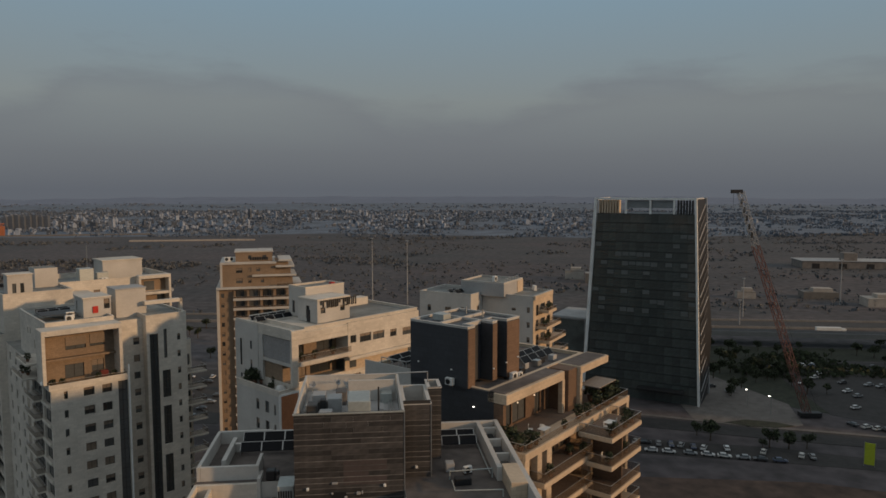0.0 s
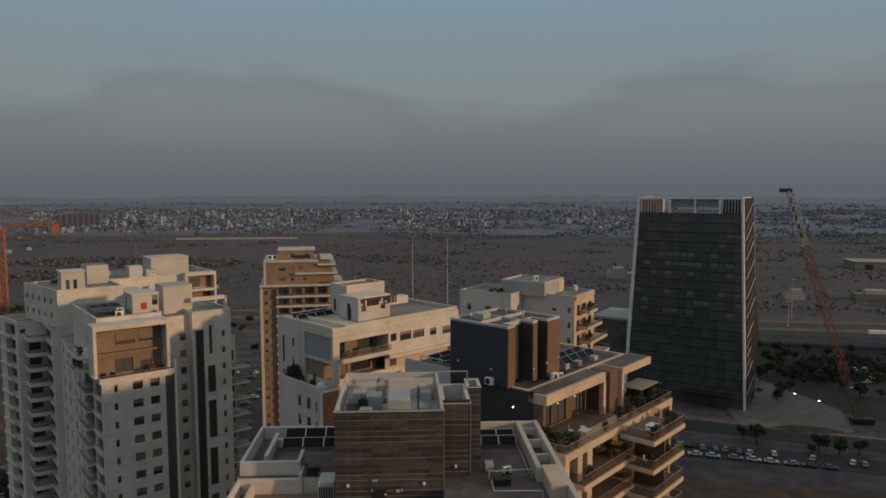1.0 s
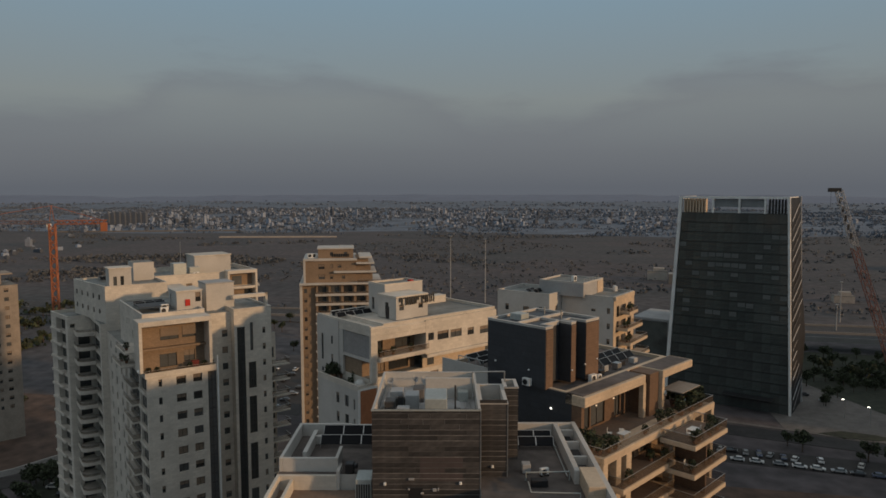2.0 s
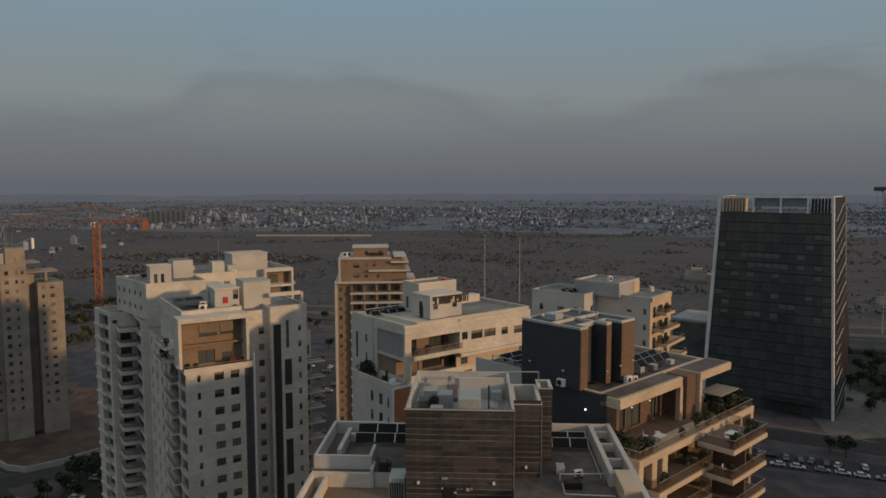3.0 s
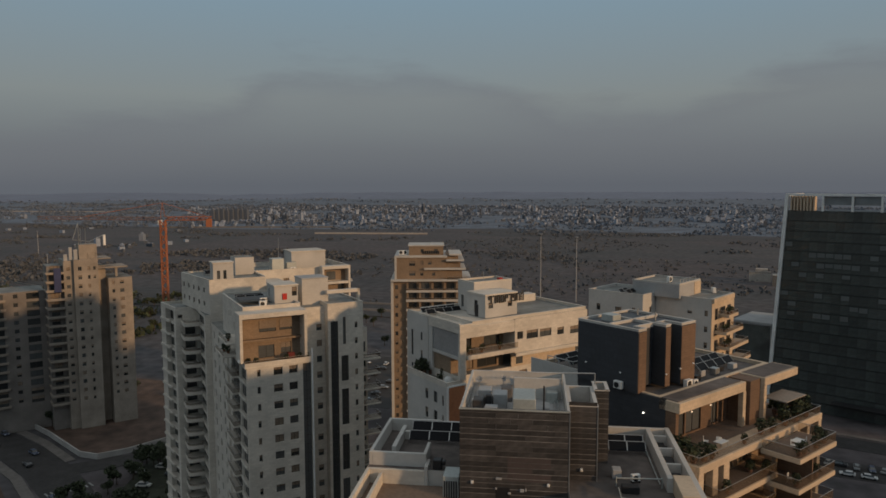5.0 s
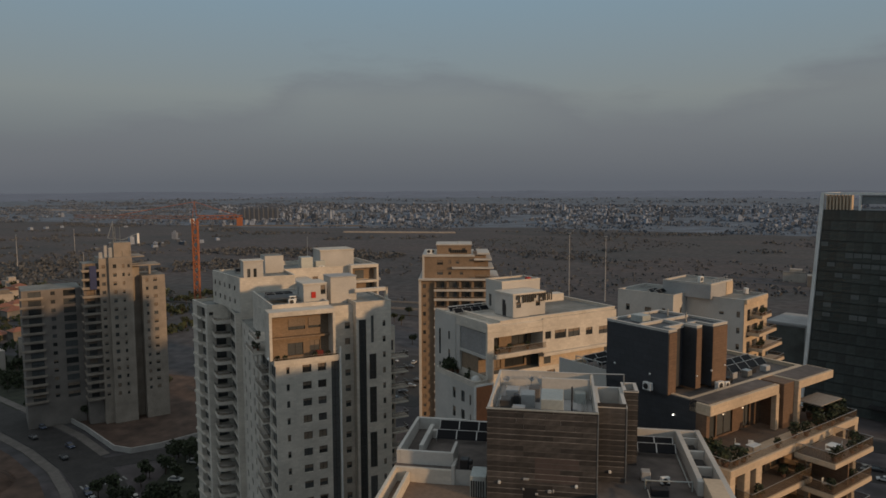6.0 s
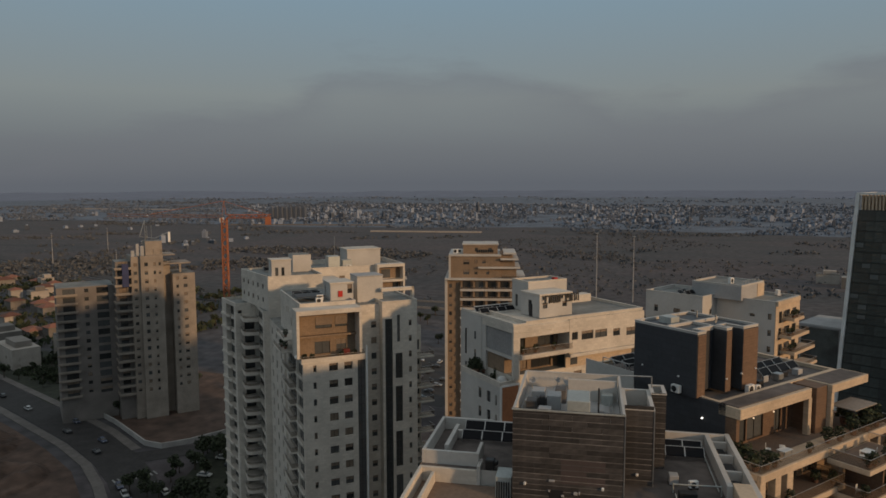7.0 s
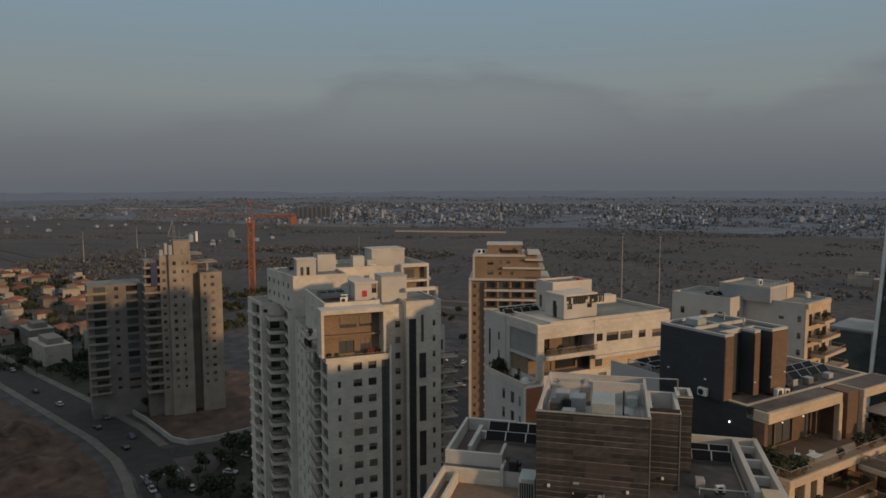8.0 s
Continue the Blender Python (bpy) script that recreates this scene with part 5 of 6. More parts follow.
def patch(name, pts, z, material, label, category="ground"):
    bm = bmesh.new()
    f = bm.faces.new([bm.verts.new((*p, z)) for p in pts])
    r = bmesh.ops.extrude_face_region(bm, geom=[f])
    bmesh.ops.translate(bm, vec=(0, 0, -0.3), verts=[v for v in r["geom"] if isinstance(v, bmesh.types.BMVert)])
    bmesh.ops.recalc_face_normals(bm, faces=bm.faces)
    me = bpy.data.meshes.new(name)
    bm.to_mesh(me)
    bm.free()
    me.materials.append(material)
    return tagged(new(name, me), label, category, kind="structure")


WALLING = mat("crash_barrier", (0.22, 0.21, 0.20), 0.9)
STREET_WALL = mat("boundary_wall", (0.36, 0.34, 0.32), 0.9)
HWY = mat("worn_asphalt", (0.048, 0.046, 0.047), 0.9, grain=0.3, vary=0.15, stain=0.25)
LINE = mat("road_paint", (0.26, 0.26, 0.25), 0.8)
ribbon("road", [(-1500, 940), (-721, 600), (-500, 515), (-342, 470), (-150, 466), (0, 458), (170, 446), (280, 437), (800, 390), (1500, 330)], 17, 0.5, HWY, "grey asphalt highway carriageway", thick=0.5)
ribbon("road", [(-1500, 905), (-721, 568), (-500, 485), (-342, 442), (-150, 438), (0, 428), (160, 418), (270, 408), (800, 361), (1500, 301)], 15, 0.5, HWY, "grey asphalt highway carriageway", thick=0.5)
ribbon("road", [(-60, 404), (60, 398), (153, 391), (250, 378), (800, 322)], 13, 7.0, HWY, "raised asphalt highway ramp", thick=1.6)
ribbon("trim", [(-60, 397.6), (60, 391.6), (153, 384.6), (250, 371.6), (800, 315.6)], 0.5, 7.9, WALLING, "concrete crash barrier along ramp", "barrier", thick=2.6)
ribbon("trim", [(-721, 584), (-500, 500), (-342, 456), (-150, 452), (0, 443), (170, 432), (280, 422.5), (800, 375)], 0.8, 1.4, WALLING, "concrete median barrier of highway", "barrier", thick=1.4)
ribbon("trim", [(-342, 479.5), (-150, 475.5), (0, 467.5), (170, 455.5), (280, 446.5), (800, 399.5)], 0.7, 1.6, WALLING, "concrete barrier beside highway", "barrier", thick=1.6)
ribbon("road", [(-420, 276), (-288, 221), (-225, 196.5), (-190, 182.5), (-168, 171.5), (-152, 161), (-137, 149), (-60, 97), (0, 20)], 13, 0.10, ASPHALT, "dark asphalt city street")
ribbon("pavement", [(-420, 285), (-288, 230), (-222, 204.8), (-187, 190.4), (-166, 179)], 3, 0.22, PAVE, "pale concrete pavement beside street", "pavement", thick=0.25)
ribbon("pavement", [(-420, 267), (-288, 212), (-228, 188.3), (-193, 174.5), (-172, 164), (-157, 153.5), (-142, 141)], 3, 0.22, PAVE, "pale concrete pavement beside earth heap", "pavement", thick=0.25)
ribbon("road", [(-162, 173), (-140, 192), (-112, 236), (-100, 290), (-95, 420)], 9, 0.12, ASPHALT, "narrow asphalt side street")
ribbon("wall", [(-237, 215.5), (-213, 206.5), (-190, 196), (-166, 183)], 0.5, 1.8, STREET_WALL, "pale concrete boundary wall along street", "wall", thick=1.8)
ribbon("wall", [(-166, 183), (-159, 182.5), (-153, 189), (-147, 200), (-139, 214)], 0.5, 1.8, STREET_WALL, "pale concrete boundary wall along street", "wall", thick=1.8)
patch("ground_earth", [(-420, 258), (-290, 206), (-226, 182.5), (-195, 170), (-172, 158.5), (-140, 134), (-90, 60), (-420, 60)], 0.08, EARTH, "bare reddish earth of a building site")
patch("ground_earth", [(20, 150), (50, 205), (110, 200), (190, 170), (260, 120), (120, 60), (40, 60)], 0.08, EARTH, "bare reddish earth beside car park")
patch("ground_plot", [(-236, 215), (-190, 196), (-166, 183.5), (-159, 183), (-147, 201), (-140, 260), (-240, 270)], 0.05, EARTH, "dark trampled earth round unfinished tower")
patch("ground_lot", [(-132, 252), (-84, 252), (-84, 330), (-125, 330)], 0.08, ASPHALT, "dark asphalt car park")
patch("ground_plaza", [(95, 258), (118, 246), (133, 250), (140, 275), (122, 330), (100, 322)], 0.10, PAVE, "pale paved forecourt of office tower")
ribbon("road", [(20, 268), (75, 254), (120, 240), (150, 232), (230, 205), (420, 120)], 11, 0.14, ASPHALT, "dark asphalt access road")
ribbon("pavement", [(40, 270), (78, 262), (120, 247.5), (150, 239.5), (230, 212.5)], 2.2, 0.25, PAVE, "pale kerbed pavement along access road", "pavement", thick=0.25)
patch("ground_lot", [(60, 238), (112, 228), (150, 214), (150, 205), (112, 214), (60, 224)], 0.09, ASPHALT, "dark asphalt roadside car park")
patch("ground_lot", [(150, 262), (160, 350), (330, 330), (330, 200), (190, 232)], 0.07, ASPHALT, "large dark asphalt car park")
# far ground sheet; its blue-grey colour is painted haze
HAZED_GROUND = mat("hazed_ground", (0.115, 0.142, 0.182), 1.0, grain=0.02, vary=0.35, stain=0.3, bump=0)
patch("ground_groves", [(-5400, 1250), (-2400, 1150), (-1300, 1330), (-700, 1240), (-200, 1370), (300, 1230), (900, 1400), (2200, 1180), (5400, 1300), (5400, 5400), (-5400, 5400)], 0.06, HAZED_GROUND, "distant scrubland with haze painted in as blue-grey")
VERGE = mat("dark_scrub", (0.026, 0.030, 0.018), 0.95, grain=0.5, vary=0.4, stain=0.3)
patch("ground_verge", [(112, 330), (122, 300), (141, 270), (152, 262), (160, 352), (330, 332), (800, 290), (800, 312), (250, 370), (60, 392), (-60, 398), (60, 372)], 0.05, VERGE, "dark green scrub on the highway verge")
patch("ground_verge", [(-420, 284), (-288, 230), (-232, 206), (-238, 262), (-300, 272), (-420, 300)], 0.05, VERGE, "dark green scrub along the street")
patch("ground_verge", [(-146, 196), (-128, 140), (-104, 150), (-112, 200), (-134, 214)], 0.05, VERGE, "dark green garden at tower foot")
patch("ground_bed", [(105, 253), (112, 249), (122, 247), (129, 249), (124, 253), (114, 256)], 0.35, VERGE, "dark planted oval bed in the forecourt")
for k in range(9):
    ribbon("trim", [(-155.5 + k * 0.85, 157.5 + k * 1.15), (-152.6 + k * 0.85, 156.0 + k * 1.15)], 0.5, 0.125, LINE, "white painted zebra crossing bar", "road marking", thick=0.02)
# earth heaps
hr = random.Random(21)
for x, y, r, h in ((-222, 158, 19, 7.5), (-188, 146, 14, 6.0), (-252, 166, 16, 5.5), (-166, 124, 11, 4.5), (-206, 122, 18, 6.5), (-268, 150, 18, 6.0)):
    bm = bmesh.new()
    bmesh.ops.create_grid(bm, x_segments=26, y_segments=26, size=r)
    for v in bm.verts:
        q = max(0.0, 1 - (v.co.x ** 2 + v.co.y ** 2) / r ** 2)
        v.co.z = h * q ** 0.7 * (0.6 + 0.7 * noise.noise(Vector((v.co.x * 0.16 + x, v.co.y * 0.16, 0)))) + 0.12 * hr.random() * q - 0.1
    me = bpy.data.meshes.new("earth_mound")
    bm.to_mesh(me)
    bm.free()
    me.materials.append(EARTH)
    h_ob = new("earth_mound", me)
    h_ob.location = (x, y, 0.05)
    tagged(h_ob, "reddish brown mound of dug earth", "earth mound", "earth mounds")


# ---- unseen blocks added on the sunny side, behind the camera, to shade the ground ----
for k in range(7):
    s = -235 + k * 92
    shade_block = site("apartment_block", 244 + 0.342 * s, -28 + 0.94 * s, 20, "plain white unseen block added to shade the ground", "building")
    h = (58, 64, 55, 62, 60, 57, 60)[k]
    walls(shade_block, rect(0, 84, 0, 18), 0, h, RENDER, {3: [(a, a + 2.2, z, z + 1.6) for a in (3, 8, 13) for z in range(3, h - 3, 4)], 2: [(a, a + 2.2, z, z + 1.6) for a in range(4, 58, 9) for z in range(3, h - 3, 8)]}, glazed=False)
    parapet(shade_block, rect(0, 84, 0, 18), h - 0.1, 1.0, RENDER, 0.3)


# ---- vehicles ----
def car_proto(paint):
    c = new("car")
    bm = bmesh.new()
    prof = [(-2.1, 0.35), (2.1, 0.35), (2.15, 0.75), (1.25, 0.88), (-2.1, 0.92)]
    a = [bm.verts.new((x, -0.85, z)) for x, z in prof]
    b = [bm.verts.new((x, 0.85, z)) for x, z in prof]
    bm.faces.new(a), bm.faces.new(b[::-1])
    for i in range(5):
        bm.faces.new((a[i], b[i], b[(i + 1) % 5], a[(i + 1) % 5]))
    part("body", soft(bm, 0.06), paint, c)
    bm = bmesh.new()
    base, topv = [(-1.75, 0.9), (1.2, 0.9)], [(-1.35, 1.42), (0.45, 1.42)]
    q = [bm.verts.new((x, y * k, z)) for (x, z), k in zip(base + topv, (0.8, 0.8, 0.62, 0.62)) for y in (-1, 1)]
    for f in ((0, 1, 3, 2), (4, 6, 7, 5), (0, 2, 6, 4), (1, 5, 7, 3), (0, 4, 5, 1), (2, 3, 7, 6)):
        bm.faces.new([q[i] for i in f])
    part("glasshouse", bm, PANE, c)
    part("roof_panel", soft(boxes((-1.33, 0.42, -0.6, 0.6, 1.41, 1.46)), 0.02), paint, c)
    for x in (-1.3, 1.35):
        for y in (-0.8, 0.8):
            w = bmesh.new()
            bmesh.ops.create_cone(w, cap_ends=True, segments=12, radius1=0.33, radius2=0.33, depth=0.22, matrix=pose(x, y, 0.33, 90))
            part("wheel", w, DARK, c)
    part("headlight", boxes((2.1, 2.17, -0.75, -0.45, 0.6, 0.75), (2.1, 2.17, 0.45, 0.75, 0.6, 0.75)), WHITE, c)
    return c


names = ("white", "grey", "black", "pale silver", "dark blue")
protos = []
for p, nm in zip(CARS, names):
    protos.append(tagged(car_proto(p), nm + " saloon car parked on asphalt", "car", "parked cars"))
spots = []
cr = random.Random(14)
for k in range(17):
    if cr.random() < 0.6:
        spots.append((66 + k * 3.6 + cr.uniform(-0.8, 0.8), 232.5 - k * 0.9 + cr.uniform(-0.8, 0.8), cr.choice((75, 60, -100, -14))))
for k in range(8):
    spots.append((70 + k * 5.4 + cr.uniform(-1, 1), 224.5 - k * 1.3, cr.choice((-14, 166))))
for k in range(20):
    spots.append((158 + cr.uniform(0, 60), 262 + cr.uniform(0, 76), cr.choice((20, 200, 110))))
for k in range(14):
    spots.append((150 + cr.uniform(0, 50), 226 + cr.uniform(0, 26), cr.choice((20, 200, 110))))
for k in range(28):
    spots.append((-128 + (k % 4) * 11 + cr.uniform(-0.5, 0.5), 258 + (k // 4) * 9.6 + cr.uniform(-1, 1), cr.choice((0, 180, 90))))
for k in range(7):
    spots.append((-149.5 + k * 5.4, 154.0 - k * 3.8, -36))
    if k not in (2, 5):
        spots.append((-139.5 + k * 5.2, 158.5 - k * 3.6, 144))
spots += [(-200.5, 184.0, 157), (-176.2, 172.6, 152), (-206, 193, -25), (-182, 181, -25), (-236, 199, 158), (-260, 208, 158), (-134, 181, 10), (-139, 176, 5), (-128, 177, 20), (-131, 168, 10), (-310, 228, 157), (-300, 229, -22),
          (118, 300, 10), (123, 292, 10), (-560, 512, 160), (-430, 470, 165), (-300, 441, 178), (210, 414, -6), (120, 422, 175), (-380, 483, -15), (330, 432, -5), (60, 454, 176)]
used = [False] * len(protos)
for x, y, t in spots:
    k = cr.choices(range(5), (4, 3, 3, 3, 2))[0]
    z = 0.56 if y > 400 else 0.17
    if not used[k]:
        used[k] = True
        protos[k].matrix_world = pose(x, y, z, 0, 0, t)
    else:
        copy_thing(protos[k], pose(x, y, z, 0, 0, t))
truck = new("lorry")
truck.matrix_world = pose(236, 411, 0.5, 0, 0, -6)
tagged(truck, "white box lorry driving on the highway", "lorry")
part("cargo_box", soft(boxes((-12, 2.2, -1.25, 1.25, 1.1, 4.0)), 0.05), WHITE, truck)
part("cab", soft(boxes((2.6, 5.0, -1.2, 1.2, 0.8, 3.3)), 0.15), WHITE, truck)
part("chassis", boxes((-12, 5.0, -0.9, 0.9, 0.6, 1.08)), DARK, truck)
for x in (-10, -8.5, 0.5, 4.0):
    w = bmesh.new()
    bmesh.ops.create_cone(w, cap_ends=True, segments=12, radius1=0.5, radius2=0.5, depth=2.3, matrix=pose(x, 0, 0.5, 90))
    part("wheel", w, DARK, truck)


# ---- cranes, masts, lamps ----
def lattice(a, b, w, step, r):
    """Four chords with zigzag braces from a to b."""
    a, b = Vector(a), Vector(b)
    d = b - a
    q = d.to_track_quat("Z", "Y").to_matrix()
    n = max(2, int(d.length / step))
    c = [[a + d * (i / n) + q @ Vector((x * w / 2, y * w / 2, 0)) for x, y in ((-1, -1), (1, -1), (1, 1), (-1, 1))] for i in range(n + 1)]
    pairs = [(c[0][k], c[n][k]) for k in range(4)]
    for i in range(n):
        for k in range(4):
            pairs.append((c[i][k], c[i + 1][(k + 1) % 4]) if i % 2 else (c[i][(k + 1) % 4], c[i + 1][k]))
    return rods(pairs, r, 4)


crane = new("tower_crane")
crane.matrix_world = pose(-205, 284, 0, 0, 0, 203)
tagged(crane, "orange steel tower crane above the building site", "crane")
part("mast", lattice((0, 0, 0), (0, 0, 71), 2.4, 3.0, 0.22), CRANE, crane)
part("jib", lattice((1.5, 0, 71.6), (54, 0, 72.6), 1.3, 2.2, 0.09), mat("faded_crane_paint", (0.20, 0.12, 0.10), 0.7), crane)
part("counter_jib", lattice((-1.5, 0, 71.6), (-22, 0, 71.6), 1.6, 2.2, 0.16), CRANE, crane)
part("apex", rods([((-1, 0, 72), (0, 0, 79)), ((1, 0, 72), (0, 0, 79)), ((0, 0, 79), (-20, 0, 72.4)), ((0, 0, 79), (34, 0, 73))], 0.12), CRANE, crane)
part("cab", soft(boxes((0.6, 2.6, -2.4, -1.0, 68.6, 71.0)), 0.1), WHITE, crane)
part("counterweight", soft(boxes((-22, -19.5, -1.2, 1.2, 67.5, 71.4)), 0.05), CRANE, crane)

boom = new("mobile_crane")
boom.matrix_world = pose(139, 259, 0, 0, 0, 0)
tagged(boom, "tall lattice boom of a red mobile crane", "crane")
part("lower_boom", lattice((0, 0, 1.5), (-22.6, -0.8, 66), 2.2, 2.6, 0.13), RUST, boom)
part("upper_boom", lattice((-22.6, -0.8, 66), (-29, -1.0, 86), 1.9, 1.6, 0.12), GREY, boom, "white boom tip")
part("boom_lettering", boxes(*[(-25.0 - k * 1.05, -24.2 - k * 1.05, -2.0, -1.9, 69.0 + k * 3.1, 71.0 + k * 3.1) for k in range(5)]), SIGN, boom)
part("boom_head", soft(boxes((-32.5, -28.2, -1.4, -0.5, 85.4, 86.8)), 0.1), DARK, boom)
part("hoist_rope", rods([((-29, -1, 86), (4, 0, 3)), ((-31.5, -1, 85.4), (-31.5, -1, 80))], 0.05), DARK, boom)
part("carrier", soft(boxes((-3, 5, -1.5, 1.5, 0.5, 2.2)), 0.1), DARK, boom)


def mast(x, y, h, label, head=1.2):
    m = new("light_mast")
    m.matrix_world = pose(x, y, 0)
    bm = bmesh.new()
    bmesh.ops.create_cone(bm, cap_ends=True, segments=8, radius1=0.45, radius2=0.22, depth=h, matrix=pose(0, 0, h / 2))
    part("pole", bm, GREY, m)
    part("head", soft(boxes((-head, head, -0.5, 0.5, h, h + 0.6)), 0.1), METAL, m)
    return tagged(m, label, "light mast", "light masts")


mast(-53, 518, 50, "tall grey steel high-mast light beside highway")
mast(-27, 521, 48, "tall grey steel high-mast light beside highway")
for x, y, h in ((-640, 580, 34), (-700, 720, 30), (-520, 545, 22), (205, 470, 26), (300, 520, 34), (-300, 490, 20), (190, 440, 16)):
    mast(x, y, h, "slim grey steel light mast beside road", 0.9)
for x, y in ((122, 272), (127, 263)):
    s = new("street_lamp")
    s.matrix_world = pose(x, y, 0)
    part("pole", rods([((0, 0, 0), (0, 0, 7.0)), ((0, 0, 7.0), (-0.8, 0, 7.2))], 0.09, 8), METAL, s)
    bulb = part("lantern", soft(boxes((-1.2, -0.4, -0.2, 0.2, 7.1, 7.35)), 0.04), LAMP, s, "lit white lantern")
    tagged(s, "lit white street lamp on a slim pole", "street lamp", "street lamps")


ban = new("site_banner")
ban.matrix_world = pose(134, 212, 0, 0, 0, -34)
tagged(ban, "yellow green upright banner standing on two posts", "banner")
part("cloth", soft(boxes((-1.4, 1.4, -0.1, 0.1, 0.6, 7.6)), 0.03), mat("lime_fabric", (0.38, 0.45, 0.03), 0.8), ban)
part("post", rods([((-1.5, 0, 0), (-1.5, 0, 7.8))], 0.08), METAL, ban)
part("post", rods([((1.5, 0, 0), (1.5, 0, 7.8))], 0.08), METAL, ban)


# ---- trees and shrubs ----
def crown_mesh(seed, n, rad, size):
    r = random.Random(seed)
    cl = [(Vector((r.uniform(-1, 1), r.uniform(-1, 1), r.uniform(-0.5, 0.8))) * rad * 0.62, rad * r.uniform(0.35, 0.6)) for _ in range(9)]
    vs, fs = [], []
    for _ in range(n):
        c, q = r.choice(cl)
        p = c + Vector((r.gauss(0, 1), r.gauss(0, 1), r.gauss(0, 0.8))).normalized() * q * r.uniform(0.6, 1.05)
        x = Vector((r.uniform(-1, 1), r.uniform(-1, 1), r.uniform(-0.7, 0.7))).normalized()
        y = x.cross(Vector((r.uniform(-1, 1), r.uniform(-1, 1), r.uniform(-1, 1)))).normalized()
        k = size * r.uniform(0.6, 1.4)
        i = len(vs)
        vs += [p - x * k, p + y * k * 0.6, p + x * k, p - y * k * 0.6]
        fs.append((i, i + 1, i + 2, i + 3))
    me = bpy.data.meshes.new("crown")
    me.from_pydata(vs, [], fs)
    me.materials.append(LEAF)
    return me


tree_kinds = []
for k in range(4):
    t = new("tree")
    bm = bmesh.new()
    bmesh.ops.create_cone(bm, cap_ends=True, segments=8, radius1=0.25, radius2=0.12, depth=3.0, matrix=pose(0, 0, 1.5))
    for a in range(4):
        rod(bm, (0, 0, 2.2), (1.3 * math.cos(a * 1.6 + k), 1.3 * math.sin(a * 1.6 + k), 3.8), 0.09)
    part("trunk", bm, BARK, t)
    c = new("crown", crown_mesh(40 + k, 420, 2.4, 0.42))
    c.parent = t
    c.matrix_basis = pose(0, 0, 4.2)
    tree_kinds.append(tagged(t, "dark green broadleaf tree with dense uneven crown", "tree", "trees"))
tr = random.Random(77)
places = []
for _ in range(48):
    places.append((tr.uniform(-144, -110), tr.uniform(148, 190)))
for _ in range(40):
    places.append((tr.uniform(118, 165), tr.uniform(285, 368)))
for _ in range(7):
    places.append((tr.uniform(66, 125), tr.uniform(226, 240)))
for _ in range(24):
    places.append((tr.uniform(-330, -235), tr.uniform(222, 262)))
for _ in range(95):
    places.append((tr.uniform(-640, -290), tr.uniform(272, 480)))
for _ in range(30):
    places.append((tr.uniform(-330, -100), tr.uniform(330, 430)))
for _ in range(22):
    places.append((tr.uniform(-240, -140), tr.uniform(200, 262)))
for _ in range(30):
    places.append((tr.uniform(140, 420), tr.uniform(340, 378)))
n_used = 0
for x, y in places:
    if -190 < x < -150 and 195 < y < 235:
        continue
    s = tr.uniform(0.6, 1.25)
    m = pose(x, y, 0, 0, 0, tr.uniform(0, 360)) @ Matrix.Scale(s, 4)
    if n_used < 4:
        tree_kinds[n_used].matrix_world = m
    else:
        ob = copy_thing(tree_kinds[n_used % 4], pose(0, 0, 0))
        ob.matrix_world = m
    n_used += 1


def far_wood(seed, n, x0, x1, y0, y1, size, name="far_woods", label="scrub and tree belts in the distance, tinted for haze", patchy=0.004, edge=0.08, material=None):
    r = random.Random(seed)
    vs, fs = [], []
    made = 0
    while made < n:
        x, y = r.uniform(x0, x1), r.uniform(y0, y1)
        if noise.noise(Vector((x * patchy, y * patchy * 1.6, seed))) < edge:
            continue
        made += 1
        h = size * r.uniform(0.5, 1.2)
        for _ in range(5):
            c = Vector((x + r.gauss(0, size * 0.5), y + r.gauss(0, size * 0.4), h * r.uniform(0.1, 0.9)))
            a = Vector((r.uniform(-1, 1), r.uniform(-1, 1), r.uniform(-0.3, 0.3))).normalized()
            b = Vector((r.uniform(-0.4, 0.4), r.uniform(-0.4, 0.4), 1)).normalized()
            k = h * r.uniform(0.35, 0.6)
            i = len(vs)
            vs += [c - a * k, c - b * k * 0.8, c + a * k, c + b * k * 0.8]
            fs.append((i, i + 1, i + 2, i + 3))
    me = bpy.data.meshes.new(name)
    me.from_pydata(vs, [], fs)
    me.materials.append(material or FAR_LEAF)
    return tagged(new(name, me), label, "woods", kind="stuff")


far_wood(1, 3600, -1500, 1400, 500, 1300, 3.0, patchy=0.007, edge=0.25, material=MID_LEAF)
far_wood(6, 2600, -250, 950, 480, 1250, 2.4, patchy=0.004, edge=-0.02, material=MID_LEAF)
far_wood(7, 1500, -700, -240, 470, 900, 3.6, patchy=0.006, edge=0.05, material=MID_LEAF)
far_wood(8, 1500, -640, -262, 262, 480, 3.6, "garden_trees", "dark green garden trees between houses", 0.03, -0.1, LEAF)
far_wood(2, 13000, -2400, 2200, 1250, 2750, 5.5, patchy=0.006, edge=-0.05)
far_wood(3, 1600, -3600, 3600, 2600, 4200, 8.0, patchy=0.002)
far_wood(4, 1500, 115, 420, 290, 372, 2.2, "scrub", "dark green scrub on the verge", 0.02, material=LEAF)
far_wood(5, 900, -340, -232, 205, 262, 1.4, "scrub", "dark green scrub on the verge", 0.03, material=LEAF)

# ---- houses and the far city ----
hs = random.Random(31)


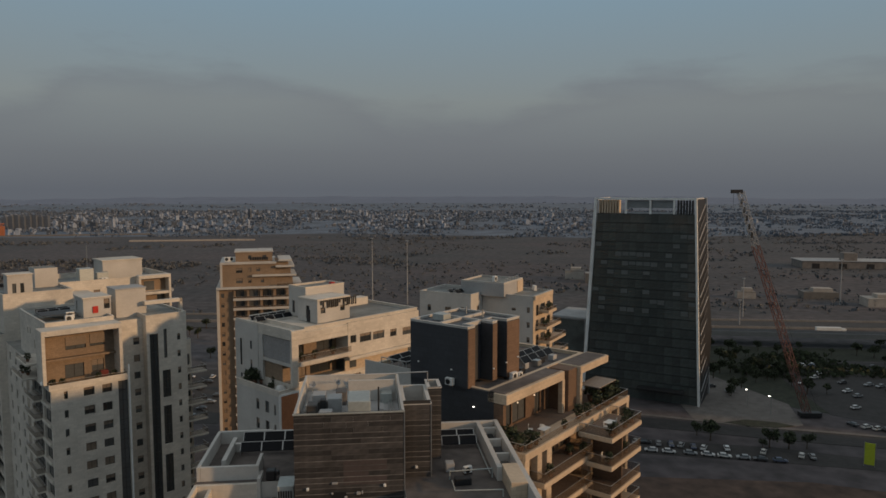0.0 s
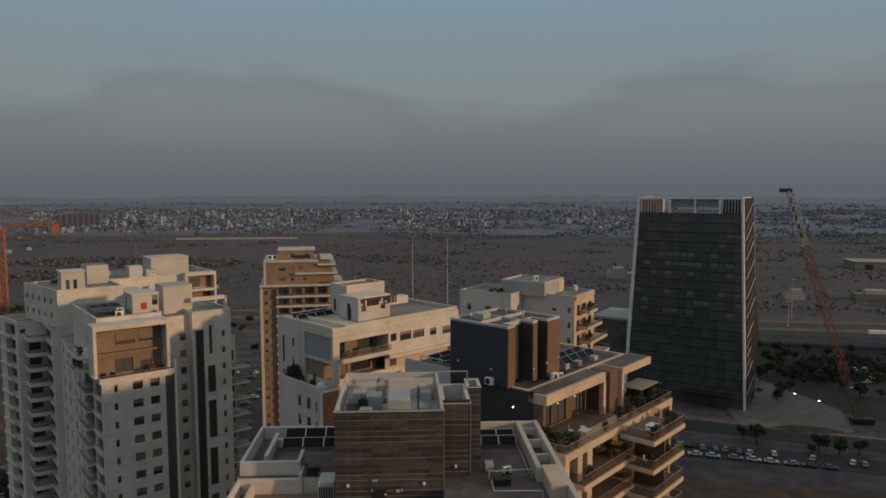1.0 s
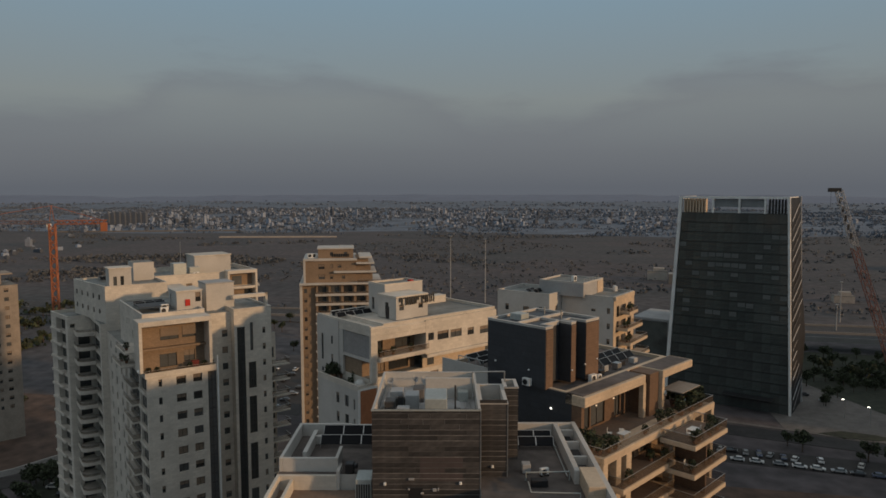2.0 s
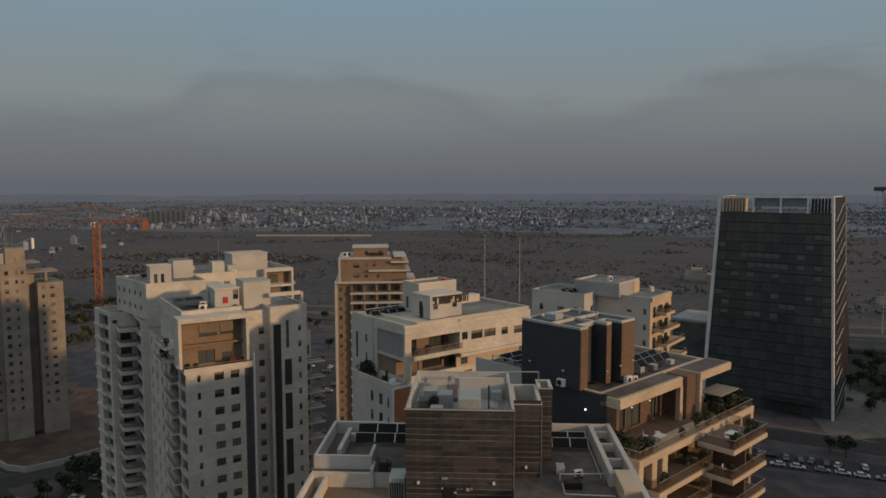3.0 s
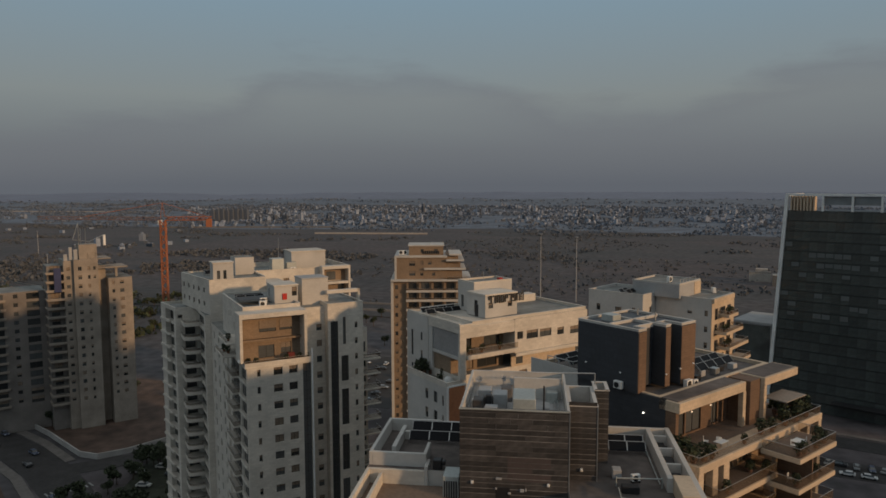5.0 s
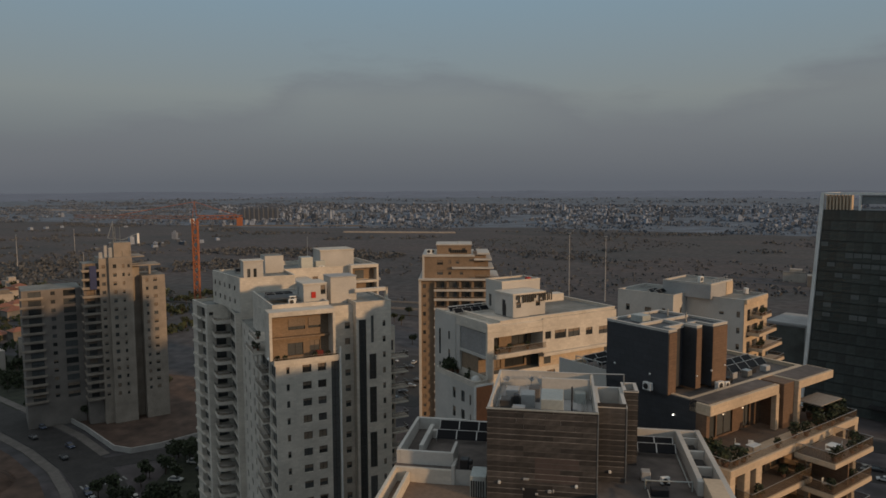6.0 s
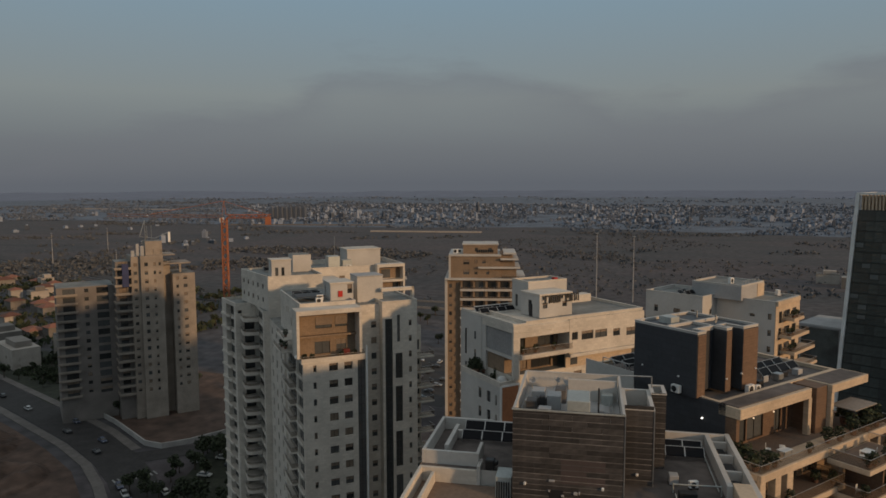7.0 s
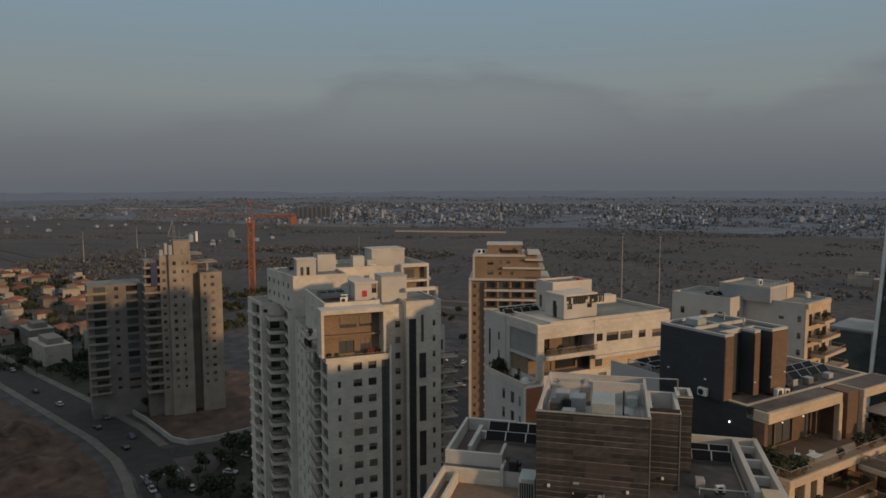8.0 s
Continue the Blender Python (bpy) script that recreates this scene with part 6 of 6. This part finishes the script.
def house(x, y, w, d, h, turn, tiled):
    o = new("house")
    o.matrix_world = pose(x, y, 0, 0, 0, turn)
    bm = bmesh.new()
    for p, q in zip(rect(0, w, 0, d), rect(0, w, 0, d)[1:] + rect(0, w, 0, d)[:1]):
        L = (Vector(q) - Vector(p)).length
        skin(bm, p, q, 0, h, [(L * 0.15, L * 0.15 + 1.4, 1.0, 2.4), (L * 0.6, L * 0.6 + 1.4, 1.0, 2.4)] + ([(L * 0.15, L * 0.15 + 1.4, 4.0, 5.4), (L * 0.6, L * 0.6 + 1.4, 4.0, 5.4)] if h > 5.6 else []), 0.3)
    part("wall", bm, HOUSE, o)
    if tiled:
        bm = bmesh.new()
        e = 0.5
        b = [bm.verts.new(c) for c in ((-e, -e, h), (w + e, -e, h), (w + e, d + e, h), (-e, d + e, h))]
        t = [bm.verts.new(c) for c in ((d * 0.45, d / 2, h + d * 0.22), (w - d * 0.45, d / 2, h + d * 0.22))]
        for f in ((b[0], b[1], t[1], t[0]), (b[1], b[2], t[1]), (b[2], b[3], t[0], t[1]), (b[3], b[0], t[0]), (b[3], b[2], b[1], b[0])):
            bm.faces.new(f)
        part("roof", bm, TILE, o)
        return tagged(o, "white house with a red tiled hip roof", "house", "houses among trees")
    part("roof", soft(boxes((-0.1, w + 0.1, -0.1, d + 0.1, h, h + 0.4)), 0.05), HOUSE, o)
    part("upper_storey", soft(boxes((w * 0.3, w * 0.85, d * 0.2, d * 0.8, h + 0.4, h + 3.2)), 0.05), HOUSE, o)
    return tagged(o, "white flat-roofed modern house with upper storey", "house", "houses among trees")


for i in range(13):
    for j in range(7):
        x, y = -640 + i * 25 + hs.uniform(-7, 7), 300 + j * 24 + (i - 6) * -8 + hs.uniform(-7, 7)
        if hs.random() < 0.85 and y > 265 and not (x > -330 and y < 300) and y < 480 + (-342 - x) * 0.3:
            house(x, y, hs.uniform(9, 14), hs.uniform(8, 11), hs.choice((3.2, 6.2, 6.2)), hs.choice((-25, 65)) + hs.uniform(-6, 6), hs.random() < 0.75)
for x, y, w, d, h in ((-318, 252, 28, 12, 9.3), (-296, 266, 20, 12, 12.0), (-352, 274, 20, 12, 9.3)):
    house(x, y, w, d, h, -25, False)
for x, y, w, d, h in ((132, 640, 16, 12, 9), (150, 655, 14, 12, 12), (118, 668, 18, 12, 8), (287, 548, 26, 14, 5), (314, 508, 24, 16, 6), (235, 550, 14, 9, 5)):
    house(x, y, w, d, h, -10, False)


shed = new("warehouse")
shed.matrix_world = pose(396, 762, 0, 0, 0, -8)
tagged(shed, "long pale flat-roofed warehouse among dark trees", "warehouse")
part("wall", soft(boxes((0, 150, 0, 34, 0, 8.0)), 0.2), DIM_CONCRETE, shed)
part("roof", soft(boxes((-1, 151, -1, 35, 8.0, 8.5)), 0.2), GREY, shed)
part("tower", soft(boxes((44, 58, 4, 16, 8.5, 17.0)), 0.2), DIM_CONCRETE, shed)
for k in range(5):
    part("gate", boxes((10 + k * 28, 18 + k * 28, -0.2, -0.02, 0, 5.5)), DARK, shed)


def far_blocks(seed, n, d0, d1, a0, a1, hmin, hmax, label):
    """Many small blocks and houses on the far slope, each with a lower and a higher part."""
    r = random.Random(seed)
    bm_v, bm_f = [], []
    made = 0
    while made < n:
        a, q = radians(r.uniform(a0, a1)), r.uniform(d0, d1)
        x, y = q * math.sin(a), q * math.cos(a)
        if noise.noise(Vector((x * 0.004, y * 0.003, seed))) < -0.12:
            continue
        made += 1
        w, d, h, t = r.uniform(4, 10), r.uniform(4, 8), r.uniform(hmin, hmax) * 0.75 * (1 if r.random() < 0.85 else 2.2), r.uniform(0, 3.14)
        for k in range(2):
            s, z0, z1 = (1, 0, h) if k == 0 else (0.45, h, h * 1.25)
            i = len(bm_v)
            for zz in (z0, z1):
                for cx, cy in ((-1, -1), (1, -1), (1, 1), (-1, 1)):
                    px, py = cx * w / 2 * s, cy * d / 2 * s
                    bm_v.append((x + px * math.cos(t) - py * math.sin(t), y + px * math.sin(t) + py * math.cos(t), zz))
            bm_f += [(i + 4, i + 5, i + 6, i + 7), (i, i + 1, i + 5, i + 4), (i + 1, i + 2, i + 6, i + 5), (i + 2, i + 3, i + 7, i + 6), (i + 3, i, i + 4, i + 7)]
    me = bpy.data.meshes.new("far_town")
    me.from_pydata(bm_v, [], bm_f)
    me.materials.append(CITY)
    return tagged(new("far_town", me), label, "town", kind="stuff")


far_blocks(1, 1500, 1500, 2800, -34, 12, 4, 8, "pale houses and blocks of a distant town")
far_blocks(2, 160, 1500, 2600, 12, 40, 4, 8, "pale scattered buildings in the distance")
far_blocks(3, 60, 1000, 2600, -55, -34, 4, 7, "pale scattered sheds in the distance")
far_blocks(4, 40, 1700, 2200, -27, -10, 12, 20, "pale apartment blocks of a distant town")
for k in range(8):
    a = radians(-32.2 + k * 0.36)
    bm = boxes((-5, 5, -5, 5, 0, 27 + (k % 3) * 2), (-2.5, 2.5, -2.5, 2.5, 27, 31))
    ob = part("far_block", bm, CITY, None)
    ob.matrix_world = pose(1750 * math.sin(a), 1750 * math.cos(a), 0)
    tagged(ob, "pale slab block at the edge of a distant town", "apartment block", "distant slab blocks")
for x0, y0, x1, y1 in ((-900, 1250, -560, 1330), (-520, 1150, -320, 1180), (-2100, 1900, -1500, 1960), (700, 1330, 1000, 1290)):
    ribbon("greenhouse_row", [(x0, y0), (x1, y1)], 5, 2.5, HOUSE, "long pale greenhouse roof across the fields", "greenhouse", thick=2.5)
# distant hills; evening haze is put into their blue-grey colour and faint glow
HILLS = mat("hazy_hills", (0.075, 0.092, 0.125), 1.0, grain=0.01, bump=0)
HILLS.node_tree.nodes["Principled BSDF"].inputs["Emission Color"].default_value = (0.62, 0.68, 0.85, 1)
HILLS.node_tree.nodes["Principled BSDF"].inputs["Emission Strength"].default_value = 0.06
hb = bmesh.new()
prev = None
for k in range(181):
    a = radians(-90 + k)
    h = 34 + 18 * noise.noise(Vector((k * 0.09, 3, 0))) + 8 * noise.noise(Vector((k * 0.4, 7, 0)))
    cur = [hb.verts.new((q * math.sin(a), q * math.cos(a), z)) for q, z in ((4300, 0), (4750, max(6, h)), (4980, 0))]
    if prev:
        hb.faces.new((prev[0], cur[0], cur[1], prev[1]))
        hb.faces.new((prev[1], cur[1], cur[2], prev[2]))
    prev = cur
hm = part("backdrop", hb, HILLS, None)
tagged(hm, "low hills along the horizon, painted and glowing as haze", "hills", kind="structure")
